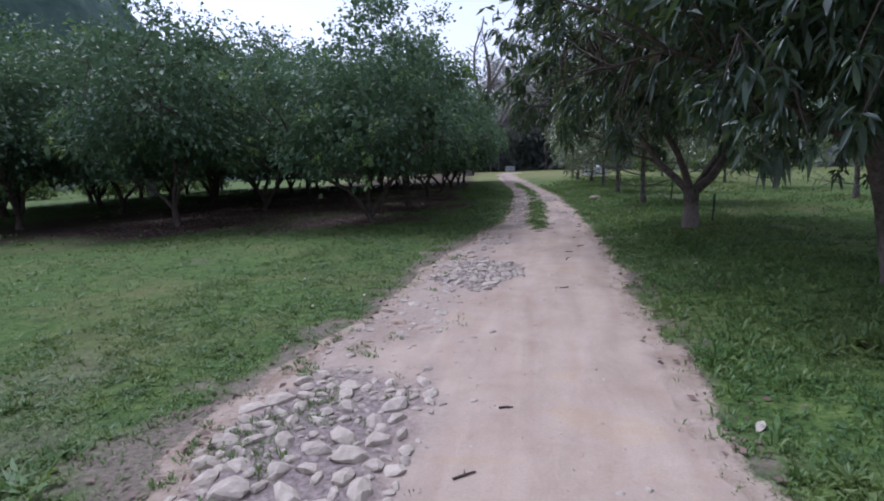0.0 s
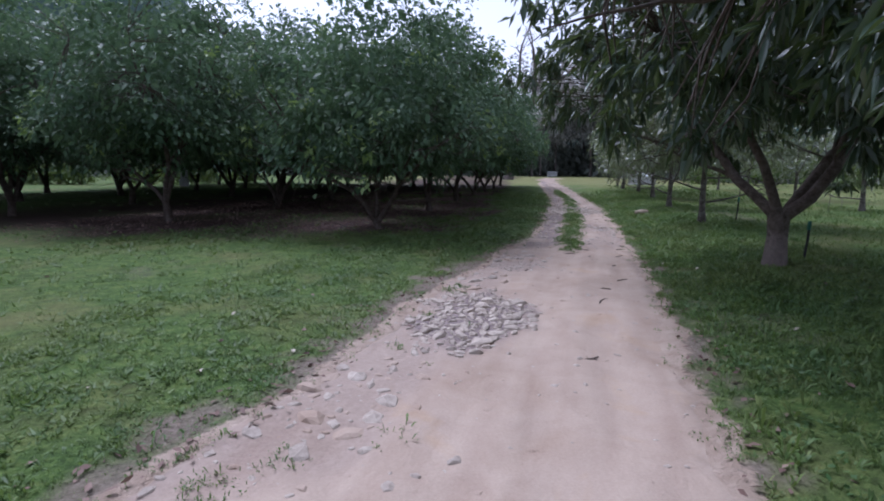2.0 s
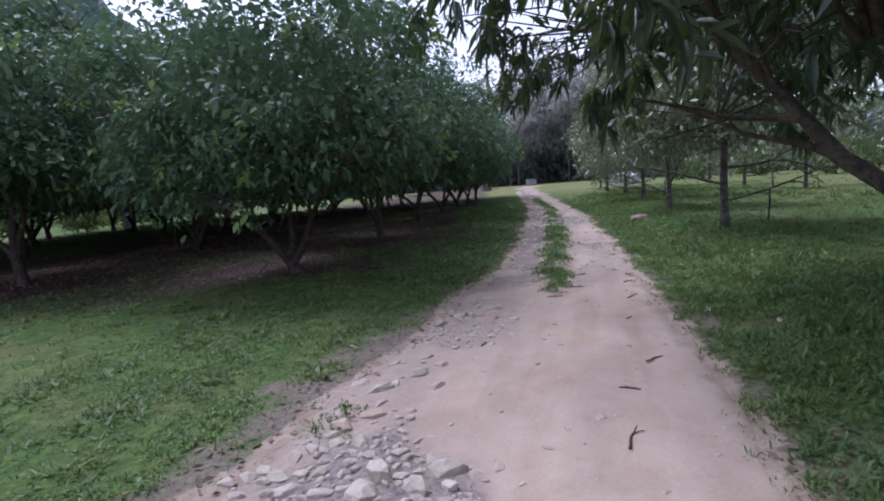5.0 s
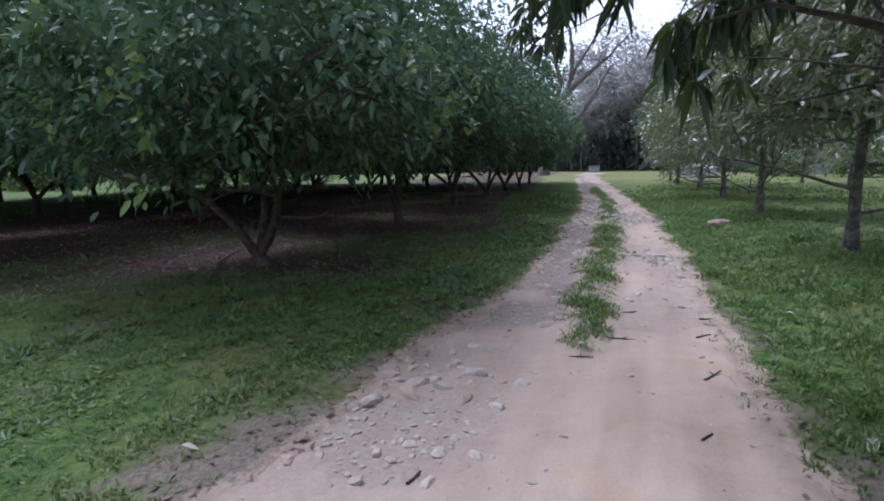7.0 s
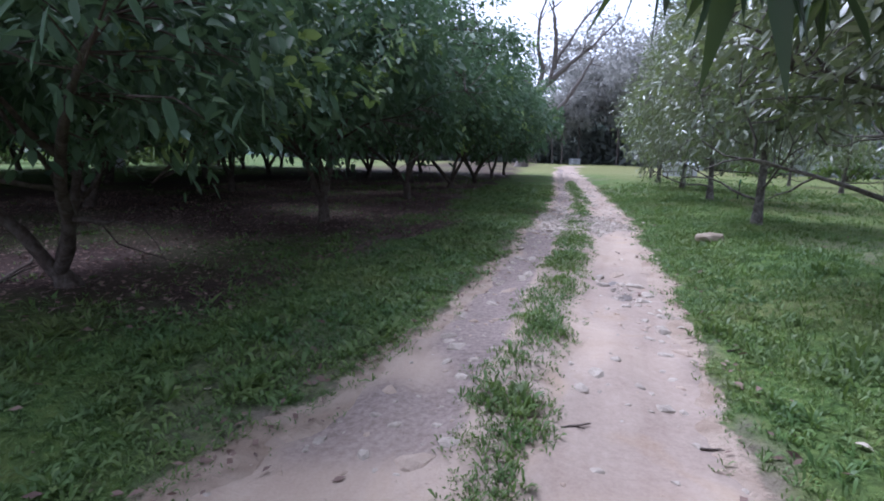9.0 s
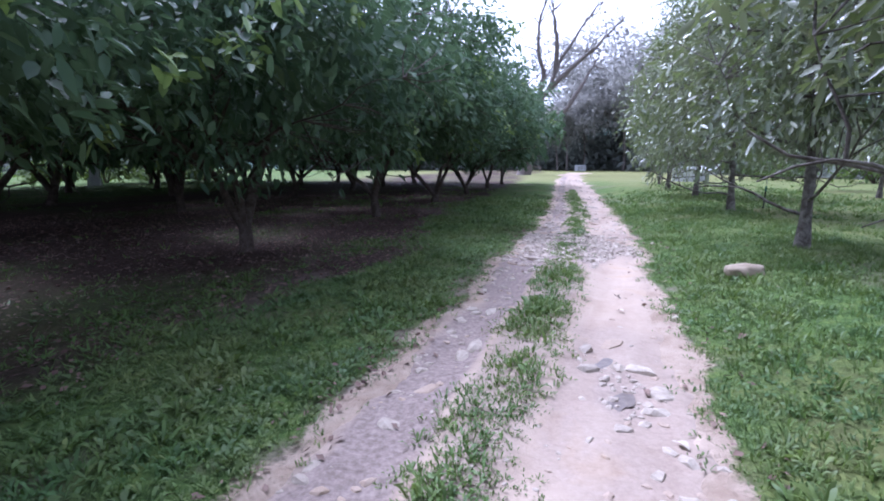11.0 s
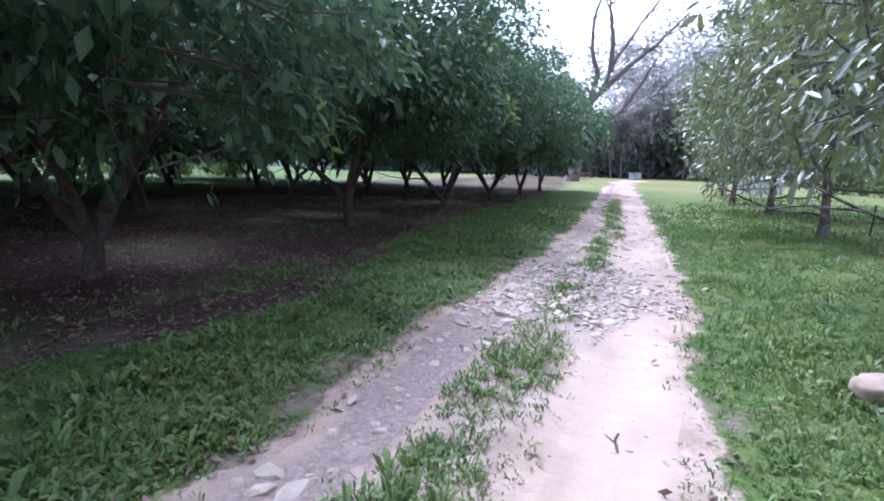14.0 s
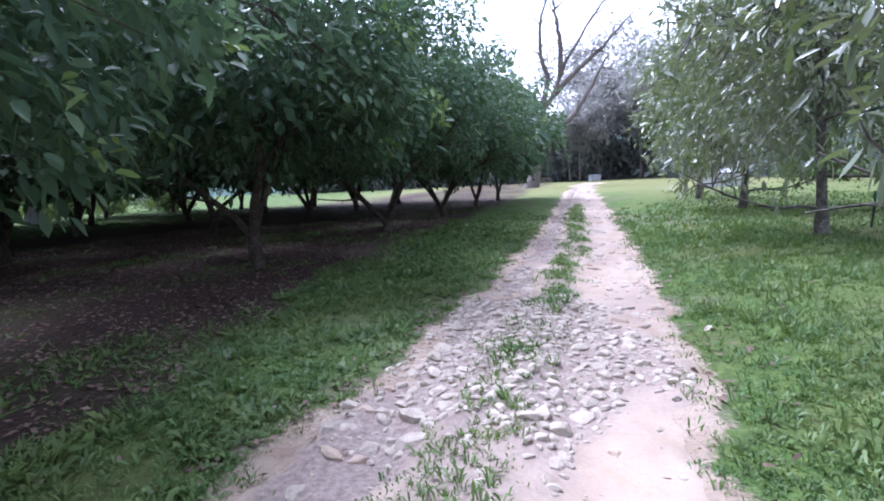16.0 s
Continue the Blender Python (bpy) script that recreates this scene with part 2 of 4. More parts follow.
MAT = {
    "ground": ground_material(),
    "road": road_material(),
    "stone": stone_material(),
    "grass": leaf_material("grass_blade", (0.042, 0.088, 0.027), (0.104, 0.193, 0.055), (0.225, 0.280, 0.095), 0.5, 0.32, 0.3, (0.155, 0.23, 0.040), 0.45, TURF_DRIFT),
    # Canopy green lightened and blued: the hill's haze is in the colour.
    "hill": plain_material("hazed_canopy", (0.040, 0.070, 0.062), (0.100, 0.145, 0.115), 0.12, 0.9, 0.8, 0.1),
    "fruit_leaf": leaf_material("fruit_tree_leaf", (0.048, 0.090, 0.054), (0.084, 0.150, 0.086), (0.175, 0.250, 0.118), 0.5, 0.30, 0.28, (0.120, 0.190, 0.080), 0.45),
    "young_leaf": leaf_material("young_leaf", (0.130, 0.215, 0.070), (0.195, 0.295, 0.095), (0.270, 0.340, 0.110), 0.45, 0.32, 0.4, (0.18, 0.26, 0.05)),
    "mango_leaf": leaf_material("mango_leaf", (0.019, 0.036, 0.025), (0.036, 0.064, 0.041), (0.080, 0.122, 0.058), 0.38, 0.18, 0.5, (0.16, 0.22, 0.03), 0.3),
    "slim_leaf": leaf_material("pale_backed_leaf", (0.058, 0.084, 0.042), (0.145, 0.180, 0.100), (0.380, 0.390, 0.280), 0.30, 0.27, 0.65),
    # Forest and thicket leaves are paled: distance haze is put into their colours.
    "hazed_wood_leaf": leaf_material("hazed_forest_leaf", (0.225, 0.228, 0.212), (0.320, 0.320, 0.298), (0.420, 0.414, 0.388), 0.8, 0.62, 0.1, (0.44, 0.43, 0.39)),
    "hazed_thicket_leaf": leaf_material("hazed_thicket_leaf", (0.100, 0.120, 0.108), (0.165, 0.182, 0.162), (0.250, 0.268, 0.240), 0.8, 0.5, 0.1, (0.22, 0.25, 0.21)),
    "shrub_leaf": leaf_material("shrub_leaf", (0.045, 0.080, 0.030), (0.080, 0.130, 0.045), (0.140, 0.190, 0.070), 0.6, 0.3, 0.2),
    "dry_leaf": leaf_material("dry_leaf", (0.070, 0.042, 0.037), (0.165, 0.104, 0.086), (0.330, 0.240, 0.190), 0.75, 0.1, 0.2, (0.10, 0.06, 0.04)),
    "pale_leaf": leaf_material("pale_dead_leaf", (0.30, 0.25, 0.19), (0.45, 0.39, 0.31), (0.58, 0.52, 0.44), 0.7, 0.1, 0.2),
    "mud": plain_material("wet_mud", (0.105, 0.080, 0.066), (0.20, 0.160, 0.132), 14.0, 0.32, 0.5, 0.5),
    "weed_leaf": leaf_material("weed_leaf", (0.032, 0.072, 0.026), (0.060, 0.125, 0.040), (0.115, 0.185, 0.060), 0.5, 0.25, 0.3, (0.09, 0.15, 0.04)),
    "bark": bark_material("fruit_tree_bark", (0.038, 0.027, 0.022), (0.100, 0.074, 0.060), (0.200, 0.178, 0.152)),
    "mango_bark": bark_material("mango_bark", (0.035, 0.027, 0.022), (0.100, 0.080, 0.064), (0.200, 0.175, 0.150), 20.0, (0.34, 0.28, 0.26)),
    "pale_bark": bark_material("lichened_bark", (0.045, 0.037, 0.031), (0.130, 0.114, 0.098), (0.400, 0.380, 0.345), 12.0),
    "dead_bark": bark_material("bare_wood", (0.095, 0.078, 0.068), (0.190, 0.162, 0.146), (0.240, 0.220, 0.205), 3.0),
    "white_paint": plain_material("weathered_white_paint", (0.45, 0.46, 0.47), (0.64, 0.65, 0.66), 3.0, 0.6, 0.1),
    "grey_wood": plain_material("weathered_wood", (0.12, 0.10, 0.085), (0.28, 0.24, 0.20), 9.0, 0.85, 0.4),
    "roof": plain_material("pale_roof_sheet", (0.45, 0.47, 0.50), (0.62, 0.64, 0.66), 2.0, 0.5, 0.1),
    "dark": plain_material("dark_opening", (0.02, 0.02, 0.02), (0.05, 0.05, 0.05), 4.0, 0.9, 0.1),
    "green_stake": plain_material("green_stake", (0.02, 0.10, 0.07), (0.04, 0.16, 0.11), 6.0, 0.6, 0.1),
}


# ---- mesh helpers ----
class Geo:
    """Collects vertices and faces, and becomes one mesh."""

    def __init__(self):
        self.v, self.f, self.n = [], [], 0

    def add(self, verts, faces):
        verts = np.asarray(verts, float).reshape(-1, 3)
        self.v.append(verts)
        self.f.append(np.asarray(faces, int) + self.n)
        self.n += len(verts)
        return self

    def mesh(self, name, mat, smooth=True):
        me = bpy.data.meshes.new(name)
        v = np.concatenate(self.v)
        sizes = np.concatenate([np.full(len(f), f.shape[1]) for f in self.f])
        loops = np.concatenate([f.ravel() for f in self.f])
        me.vertices.add(len(v))
        me.vertices.foreach_set("co", v.astype(np.float32).ravel())
        me.loops.add(len(loops))
        me.loops.foreach_set("vertex_index", loops.astype(np.int32))
        me.polygons.add(len(sizes))
        me.polygons.foreach_set("loop_start", np.concatenate([[0], np.cumsum(sizes)[:-1]]).astype(np.int32))
        me.polygons.foreach_set("use_smooth", np.full(len(sizes), smooth))
        me.update(calc_edges=True)
        me.materials.append(mat)
        return me


def part(name, geo, mat, parent=None, label="", smooth=True):
    ob = new(name, geo.mesh(name, mat, smooth))
    ob.parent = parent
    return tagged(ob, label)


def attribute(me, name, values):
    me.attributes.new(name, "FLOAT", "POINT").data.foreach_set("value", np.asarray(values, np.float32))


def step(a, b, x):
    t = np.clip((x - a) / (b - a), 0, 1)
    return t * t * (3 - 2 * t)


WAVES = [(np.random.RandomState(k).uniform(-1, 1, (9, 2)), np.random.RandomState(k + 50).uniform(0, 6.28, 9)) for k in range(6)]


def ripple(x, y, size, k=0):
    """Smooth wavy noise of about -1 to 1, with bumps of that size in metres."""
    d, p = WAVES[k]
    return sum(np.sin((x * a + y * b) * 5.0 / size + q) for (a, b), q in zip(d, p)) / 4.0


def tube(geo, pts, radii, sides=8, rng=None, rough=0.0):
    """A tapering limb along pts, closed at its tip."""
    pts, radii = np.asarray(pts, float), np.asarray(radii, float)
    tan = np.gradient(pts, axis=0)
    tan /= np.linalg.norm(tan, axis=1)[:, None] + 1e-9
    ref = np.array([0.31, 0.95, 0.05])
    u = np.cross(tan, ref)
    u /= np.linalg.norm(u, axis=1)[:, None] + 1e-9
    w = np.cross(tan, u)
    a = np.arange(sides) * 2 * np.pi / sides
    r = radii[:, None] * (1 + (rng.uniform(-rough, rough, (len(pts), sides)) if rng is not None else 0))
    v = pts[:, None] + r[..., None] * (np.cos(a)[None, :, None] * u[:, None] + np.sin(a)[None, :, None] * w[:, None])
    n = len(pts)
    i, j = np.meshgrid(np.arange(n - 1), np.arange(sides), indexing="ij")
    k = (j + 1) % sides
    geo.add(v.reshape(-1, 3), np.stack([i * sides + j, i * sides + k, (i + 1) * sides + k, (i + 1) * sides + j], -1).reshape(-1, 4))
    return geo


def curve_path(rng, start, way, length, segs=6, wander=0.12, lift=0.0):
    """A wandering limb from start; lift bends it up (or down)."""
    p, d = np.array(start, float), np.array(way, float)
    d /= np.linalg.norm(d)
    out = [p.copy()]
    for _ in range(segs):
        d = d + rng.normal(0, wander, 3) + np.array([0, 0, lift])
        d /= np.linalg.norm(d)
        p = p + d * length / segs
        out.append(p.copy())
    return np.array(out)


OVAL = (np.array([[0, 0, 0], [0.3, 0.42, 0.10], [0.68, 0.46, 0.10], [1, 0, 0], [0.68, -0.46, 0.10], [0.3, -0.42, 0.10]]), np.array([[0, 1, 2], [0, 2, 3], [0, 3, 4], [0, 4, 5]]))
LANCE = (np.array([[0, 0, 0], [0.22, 0.40, 0.10], [0.6, 0.46, 0.10], [1, 0, 0], [0.6, -0.46, 0.10], [0.22, -0.40, 0.10], [0.42, 0, 0.0]]),
         np.array([[0, 1, 6], [1, 2, 6], [2, 3, 6], [3, 4, 6], [4, 5, 6], [5, 0, 6]]))
DIAMOND = (np.array([[0, 0, 0], [0.5, 0.48, 0.08], [1, 0, 0], [0.5, -0.48, 0.08]]), np.array([[0, 1, 2], [0, 2, 3]]))


def unit(a):
    return a / (np.linalg.norm(a, axis=-1, keepdims=True) + 1e-9)


def leaves(geo, rng, pos, way, length, width, droop, shape=OVAL, roll=0.75):
    """One leaf at each pos, growing along way and bending down by droop."""
    n = len(pos)
    way = unit(way)
    up = unit(np.array([0, 0, 1.0]) + rng.normal(0, roll, (n, 3)))
    side = unit(np.cross(way, up))
    nor = np.cross(side, way)
    t, f = shape
    v = (pos[:, None] + (length[:, None] * t[None, :, 0])[..., None] * way[:, None] + (width[:, None] * t[None, :, 1])[..., None] * side[:, None]
         + (width[:, None] * t[None, :, 2])[..., None] * nor[:, None])
    v[..., 2] -= (length * droop)[:, None] * t[None, :, 0] ** 2
    geo.add(v.reshape(-1, 3), (f[None] + (np.arange(n) * len(t))[:, None, None]).reshape(-1, f.shape[1]))


def blob_dirs(rng, n):
    return unit(rng.normal(size=(n, 3)))


# ---- the lie of the land ----
EDGE_Y = [-8, 0, 2, 3.5, 4.8, 5.8, 7, 8, 9.5, 10.9, 11.9, 12.6, 14.4, 16.4, 18.3, 20, 21.5, 23.2, 24.9, 29.5, 34.5, 50, 58, 80, 100]
LEFT_X = [-2.6, -1.6, -1.3, -1.14, -0.43, 0.05, 0.5, 0.83, 1.45, 2.2, 2.4, 2.85, 3.7, 4.4, 4.95, 5.35, 5.95, 6.45, 7.0, 8.15, 9.33, 12.8, 14.6, 19.9, 25.5]
RIGHT_Y = [-8, 0, 2, 2.85, 4.2, 6.1, 8.2, 9.6, 10.5, 11.8, 13.7, 15.7, 16.9, 19.55, 22.1, 24, 28.7, 31.2, 47, 64, 80, 100]
RIGHT_X = [-0.6, 1.1, 1.71, 2.02, 2.5, 3.2, 3.95, 4.45, 4.77, 5.15, 5.85, 6.45, 6.8, 7.6, 8.35, 8.9, 10.0, 10.6, 14.2, 18.0, 22.2, 28.0]
MED_Y = [11.7, 12.3, 13.1, 14.2, 16.4, 17.8, 20.2, 21.5, 23.4, 24.8, 26.7, 32, 36, 50, 70]
MED_L = [3.85, 3.9, 4.0, 4.4, 5.0, 5.5, 6.2, 6.5, 7.2, 7.5, 8.15, 9.3, 10.2, 13.4, 18.2]
MED_R = [3.9, 4.25, 4.6, 4.9, 5.7, 6.2, 6.9, 7.3, 7.8, 8.1, 8.75, 9.95, 10.85, 13.9, 18.3]


def left_edge(y):
    return np.interp(y, EDGE_Y, LEFT_X) + 0.05 * ripple(y, y * 0.3, 0.9, 1) + 0.03 * ripple(y, y * 0.4, 0.22, 3)


def right_edge(y):
    return np.interp(y, RIGHT_Y, RIGHT_X) + 0.035 * ripple(y, y * 0.3, 0.9, 2) + 0.03 * ripple(y, y * 0.4, 0.22, 4)


def median_depth(x, y):
    """How far inside the grassy middle strip of the road, in metres (negative outside)."""
    d = np.minimum(x - np.interp(y, MED_Y, MED_L), np.interp(y, MED_Y, MED_R) - x) + 0.06 * ripple(x, y, 0.45, 3)
    return np.where((y > 11.7) & (y < 70), d, -1.0)


def off_road(x, y):
    """Distance outside the road's edge (negative on the road)."""
    return np.maximum(left_edge(y) - x, x - right_edge(y)) * 0.94


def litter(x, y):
    """Cover of dead leaves under the orchard's first rows, deepened for crown shade."""
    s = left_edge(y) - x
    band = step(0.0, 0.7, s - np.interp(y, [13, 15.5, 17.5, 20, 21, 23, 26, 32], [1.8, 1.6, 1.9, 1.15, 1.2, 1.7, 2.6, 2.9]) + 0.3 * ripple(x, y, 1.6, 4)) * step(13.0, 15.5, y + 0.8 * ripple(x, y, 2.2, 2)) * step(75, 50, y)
    # near spreads the dark tone below the crowns, standing for their shade too
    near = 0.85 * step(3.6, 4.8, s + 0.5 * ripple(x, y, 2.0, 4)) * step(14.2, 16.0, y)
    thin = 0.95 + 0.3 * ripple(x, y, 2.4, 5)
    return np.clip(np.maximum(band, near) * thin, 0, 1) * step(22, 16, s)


def bare(x, y):
    """Worn, thin patches in the turf."""
    o = off_road(x, y)
    left = x < left_edge(y)
    verge = 0.85 * step(0.40, 0.05, o - (0.06 + 0.3 * step(0.1, 0.8, ripple(x, y, 2.2, 4))) * step(11, 9, y) * left + 0.26 * ripple(x, y, 0.4, 0) + 0.12 * ripple(x, y, 0.15, 5) + 0.18 * step(10, 14, y) + 0.16 * (x > right_edge(y) - 0.3))
    patch = 0.35 * step(0.62, 1.1, ripple(x, y, 2.6, 3) + 0.25 * ripple(x, y, 0.5, 1)) * (o < 5)
    return np.clip(np.maximum(verge, patch), 0, 1)


def lie(x, y):
    """Height of the land before turf and ruts."""
    x, y = np.asarray(x, float), np.asarray(y, float)
    l, r = np.interp(y, EDGE_Y, LEFT_X), np.interp(y, RIGHT_Y, RIGHT_X)
    z = -0.11 + 0.05 * step(0.0, 1.5, l - x) + 0.29 * step(0.1, 2.3, x - r) * step(70, 40, y) + 0.09 * np.exp(-((x - 5.86) ** 2 + (y - 8.77) ** 2) / 1.6)
    off = np.maximum(l - x, x - r)
    return z + step(0.2, 1.5, off) * 0.022 * ripple(x, y, 2.5, 0) + 0.008 * ripple(x, y, 0.8, 1)


def road_top(x, y):
    o = off_road(x, y)
    med = median_depth(x, y)
    rut = 0.025 * step(-0.1, -0.5, o) * step(0.05, -0.25, med)
    return lie(x, y) + 0.018 - 0.028 * step(-0.55, -0.1, o) - rut + 0.03 * step(-0.05, 0.15, med) + (0.008 + 0.007 * step(11.5, 13, y)) * ripple(x, y, 0.3, 2) + 0.013 * ripple(x * 1.6 - y * 0.5, y * 0.5, 0.7, 4) - 0.085 * step(-0.06, 0.2, o)


def ground_top(x, y):
    return lie(x, y) - 0.07 * step(-0.04, -0.36, off_road(x, y))


def spread(lo, hi, fine, a, b, grow=1.25):
    """Coordinates from lo to hi: even steps of fine between a and b, growing steps beyond."""
    mid = list(np.arange(a, b, fine))
    s, p, up = fine, mid[-1], []
    while p < hi:
        s *= grow
        p += s
        up.append(p)
    s, p, down = fine, a, []
    while p > lo:
        s *= grow
        p -= s
        down.append(p)
    return np.array(down[::-1] + mid + up)


def grid_faces(n, m):
    i, j = np.meshgrid(np.arange(n - 1), np.arange(m - 1), indexing="ij")
    return np.stack([i * m + j, (i + 1) * m + j, (i + 1) * m + j + 1, i * m + j + 1], -1).reshape(-1, 4)


gx, gy = spread(-1600, 1600, 0.13, -4, 11), spread(-300, 2500, 0.13, 0, 28, 1.12)
GX, GY = np.meshgrid(gx, gy, indexing="ij")
geo = Geo().add(np.stack([GX, GY, ground_top(GX, GY)], -1), grid_faces(len(gx), len(gy)))
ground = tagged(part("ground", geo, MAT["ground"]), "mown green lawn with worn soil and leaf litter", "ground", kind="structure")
fx, fy = GX.ravel(), GY.ravel()
attribute(ground.data, "soil", bare(fx, fy) * step(60, 45, fy))
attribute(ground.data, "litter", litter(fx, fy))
attribute(ground.data, "sand", step(0.24, -0.16, off_road(fx, fy) + 0.10 * ripple(fx, fy, 0.5, 2)))
# dry: parched grass far off, plus the right lawn's sunlit yellow put into colour
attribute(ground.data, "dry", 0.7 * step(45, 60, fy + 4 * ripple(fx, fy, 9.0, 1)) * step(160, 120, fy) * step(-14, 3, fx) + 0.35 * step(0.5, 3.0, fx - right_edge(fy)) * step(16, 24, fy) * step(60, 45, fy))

ry = np.concatenate([np.arange(-6, 34, 0.09), np.arange(34, 96, 0.4)])
rs = np.linspace(0, 1, 44)
RY, RS = np.meshgrid(ry, rs, indexing="ij")
RX = np.interp(RY, EDGE_Y, LEFT_X) - 0.4 + RS * (np.interp(RY, RIGHT_Y, RIGHT_X) - np.interp(RY, EDGE_Y, LEFT_X) + 0.8)
geo = Geo().add(np.stack([RX, RY, road_top(RX, RY)], -1), grid_faces(len(ry), len(rs))[:, ::-1])
road = tagged(part("road", geo, MAT["road"]), "pale sandy dirt track with two wheel ruts and stones", "dirt road", kind="structure")
rx_, ry_ = RX.ravel(), RY.ravel()


def rubble(x, y):
    """Where the road is paved with loose river stones, 0 to 1."""
    def spot(cx, cy, a, b):
        u, v = (x - cx) * 0.94 - (y - cy) * 0.34, (y - cy) * 0.94 + (x - cx) * 0.34
        return step(1.25, 0.75, np.hypot(u / a, v / b) + 0.20 * ripple(x, y, 0.6, 0) + 0.12 * ripple(x, y, 0.25, 2))
    s = np.maximum(np.maximum(spot(-0.5, 2.9, 0.70, 1.0), spot(1.45, 7.5, 0.62, 1.15)), 0.45 * spot(2.5, 10.5, 0.42, 0.65))
    s = np.maximum(s, 0.5 * spot(5.92, 15.75, 0.2, 0.42))
    return np.clip(np.maximum(s, 0.62 * spot(6.8, 21.6, 1.2, 1.7)), 0, 1)


def bedded(x, y):
    """Where worn stones show in the dirt, 0 to 1."""
    side = x - left_edge(y)
    near = step(1.2, 0.6, side + 0.2 * ripple(x, y, 1.0, 3)) * step(0.0, 0.15, side) * step(12.2, 11.2, y)
    left_rut = step(12.3, 12.8, y) * step(0.05, 0.3, side) * (x < np.interp(y, MED_Y, MED_L))
    right_rut = (x > np.interp(y, MED_Y, MED_R)) * np.maximum(0.5 * step(12.0, 12.4, y) * step(17.5, 16.5, y), 0.35 * step(20, 22, y))
    return np.clip(np.maximum(np.maximum(near, left_rut), right_rut) * (0.75 + 0.6 * ripple(x, y, 1.3, 3)), 0, 1)


attribute(road.data, "soil", np.maximum(0.9 * step(-0.02, 0.15, median_depth(rx_, ry_)), step(-0.22, 0.08, off_road(rx_, ry_) + 0.09 * ripple(rx_, ry_, 0.3, 3) + 0.05 * ripple(rx_, ry_, 0.13, 1))))
# Left rut: real grit, its share raised to paint in the orchard's shade.
attribute(road.data, "rubble", np.maximum(rubble(rx_, ry_), (0.3 + 0.5 * step(11.5, 13.5, ry_) * (rx_ < np.interp(ry_, MED_Y, MED_L))) * step(0.0, 0.4, bedded(rx_, ry_))))


# ---- trees ----
def crown_points(rng, n, centre, radius, up, down, shell=0.45, lumps=0.2, flat=0.0):
    """Points through a crown with an uneven outline: dense near its surface, with gaps."""
    d = blob_dirs(rng, int(n * 1.5))
    lump = 1 + lumps * (np.sin(d[:, 0] * 7.1 + 1.3) * np.cos(d[:, 1] * 6.3 + 0.4) + np.sin(d[:, 2] * 8.0 + d[:, 0] * 4.0))
    r = rng.uniform(0.06, 1, len(d)) ** shell * lump / (np.abs(d) ** 2.4).sum(1) ** (1 / 2.4)
    p = d * r[:, None] * np.array([radius, radius, 1.0])
    p[:, 2] *= np.where(p[:, 2] > 0, up, down)
    p[:, 2] = np.maximum(p[:, 2], -down * (0.8 + 0.25 * rng.uniform(size=len(p)))) - flat * np.hypot(p[:, 0], p[:, 1])
    keep = ripple(p[:, 0] * 2 + p[:, 2], p[:, 1] * 2 - p[:, 2], 1.6, 5) > -0.75
    return (p[keep] + np.array(centre))[:n]


def lobed_points(rng, n, centre, radius, up, down, lobes, size, shell=0.3, lumps=0.14, flat=0.0):
    """Crown points gathered into leafy lobes, with dark hollows between them."""
    c = crown_points(rng, lobes, centre, radius, up, down, shell, lumps, flat)
    k = rng.randint(0, len(c), n)
    out = unit(c[k] - np.array(centre)) * 0.6 + np.array([0, 0, 0.35])
    d = unit(blob_dirs(rng, n) + out)
    r = size * (0.6 + 0.8 * ((k * 37) % 11) / 11.0) * rng.uniform(0.5, 1.0, n) ** 0.5
    return c[k] + d * r[:, None] * np.array([1.0, 1.0, 0.6])


def fork_limbs(rng, parent, bark, start, count, length, radius, rise, first=0.0, lift=0.05, subs=3, name="limb"):
    """Limbs that fork from one place, each with its own boughs; gives points along them."""
    marks = []
    for k in range(count):
        a = first + k * 2 * math.pi / count + rng.uniform(-0.35, 0.35)
        el = rise + rng.uniform(-0.2, 0.25)
        way = (math.cos(a) * math.cos(el), math.sin(a) * math.cos(el), math.sin(el))
        geo = Geo()
        n = length * rng.uniform(0.8, 1.15)
        path = curve_path(rng, start, way, n, 8, 0.13, lift)
        tube(geo, path, np.linspace(radius * rng.uniform(0.8, 1.1), radius * 0.22, 9), 7, rng, 0.07)
        marks.append(path[2:])
        for _ in range(subs):
            i = rng.randint(2, 7)
            way2 = path[i] - path[i - 1] + rng.normal(0, 0.3, 3) * n / 8 + np.array([0, 0, 0.02])
            b = curve_path(rng, path[i], way2, n * rng.uniform(0.4, 0.6), 6, 0.2, lift)
            tube(geo, b, np.linspace(radius * 0.42, radius * 0.08, 7), 5)
            marks.append(b[1:])
            for _ in range(2):
                j = rng.randint(2, 6)
                c = curve_path(rng, b[j], b[j] - b[j - 1] + rng.normal(0, 0.25, 3), n * 0.28, 4, 0.25, lift)
                tube(geo, c, np.linspace(radius * 0.16, radius * 0.05, 5), 3)
                marks.append(c[1:])
        part(name, geo, bark, parent)
    return np.concatenate(marks)


def twig_mass(rng, parent, bark, marks, clumps, count):
    geo = Geo()
    for p in clumps[rng.permutation(len(clumps))[:count]]:
        q = marks[np.argmin(((marks - p) ** 2).sum(1))]
        if np.linalg.norm(p - q) < 2.2:
            mid = (p + q) / 2 + rng.normal(0, 0.06, 3)
            tube(geo, [q, mid, p], [0.012, 0.009, 0.005], 3)
    if geo.v:
        tagged(part("twig_mass", geo, bark, parent), kind="stuff")


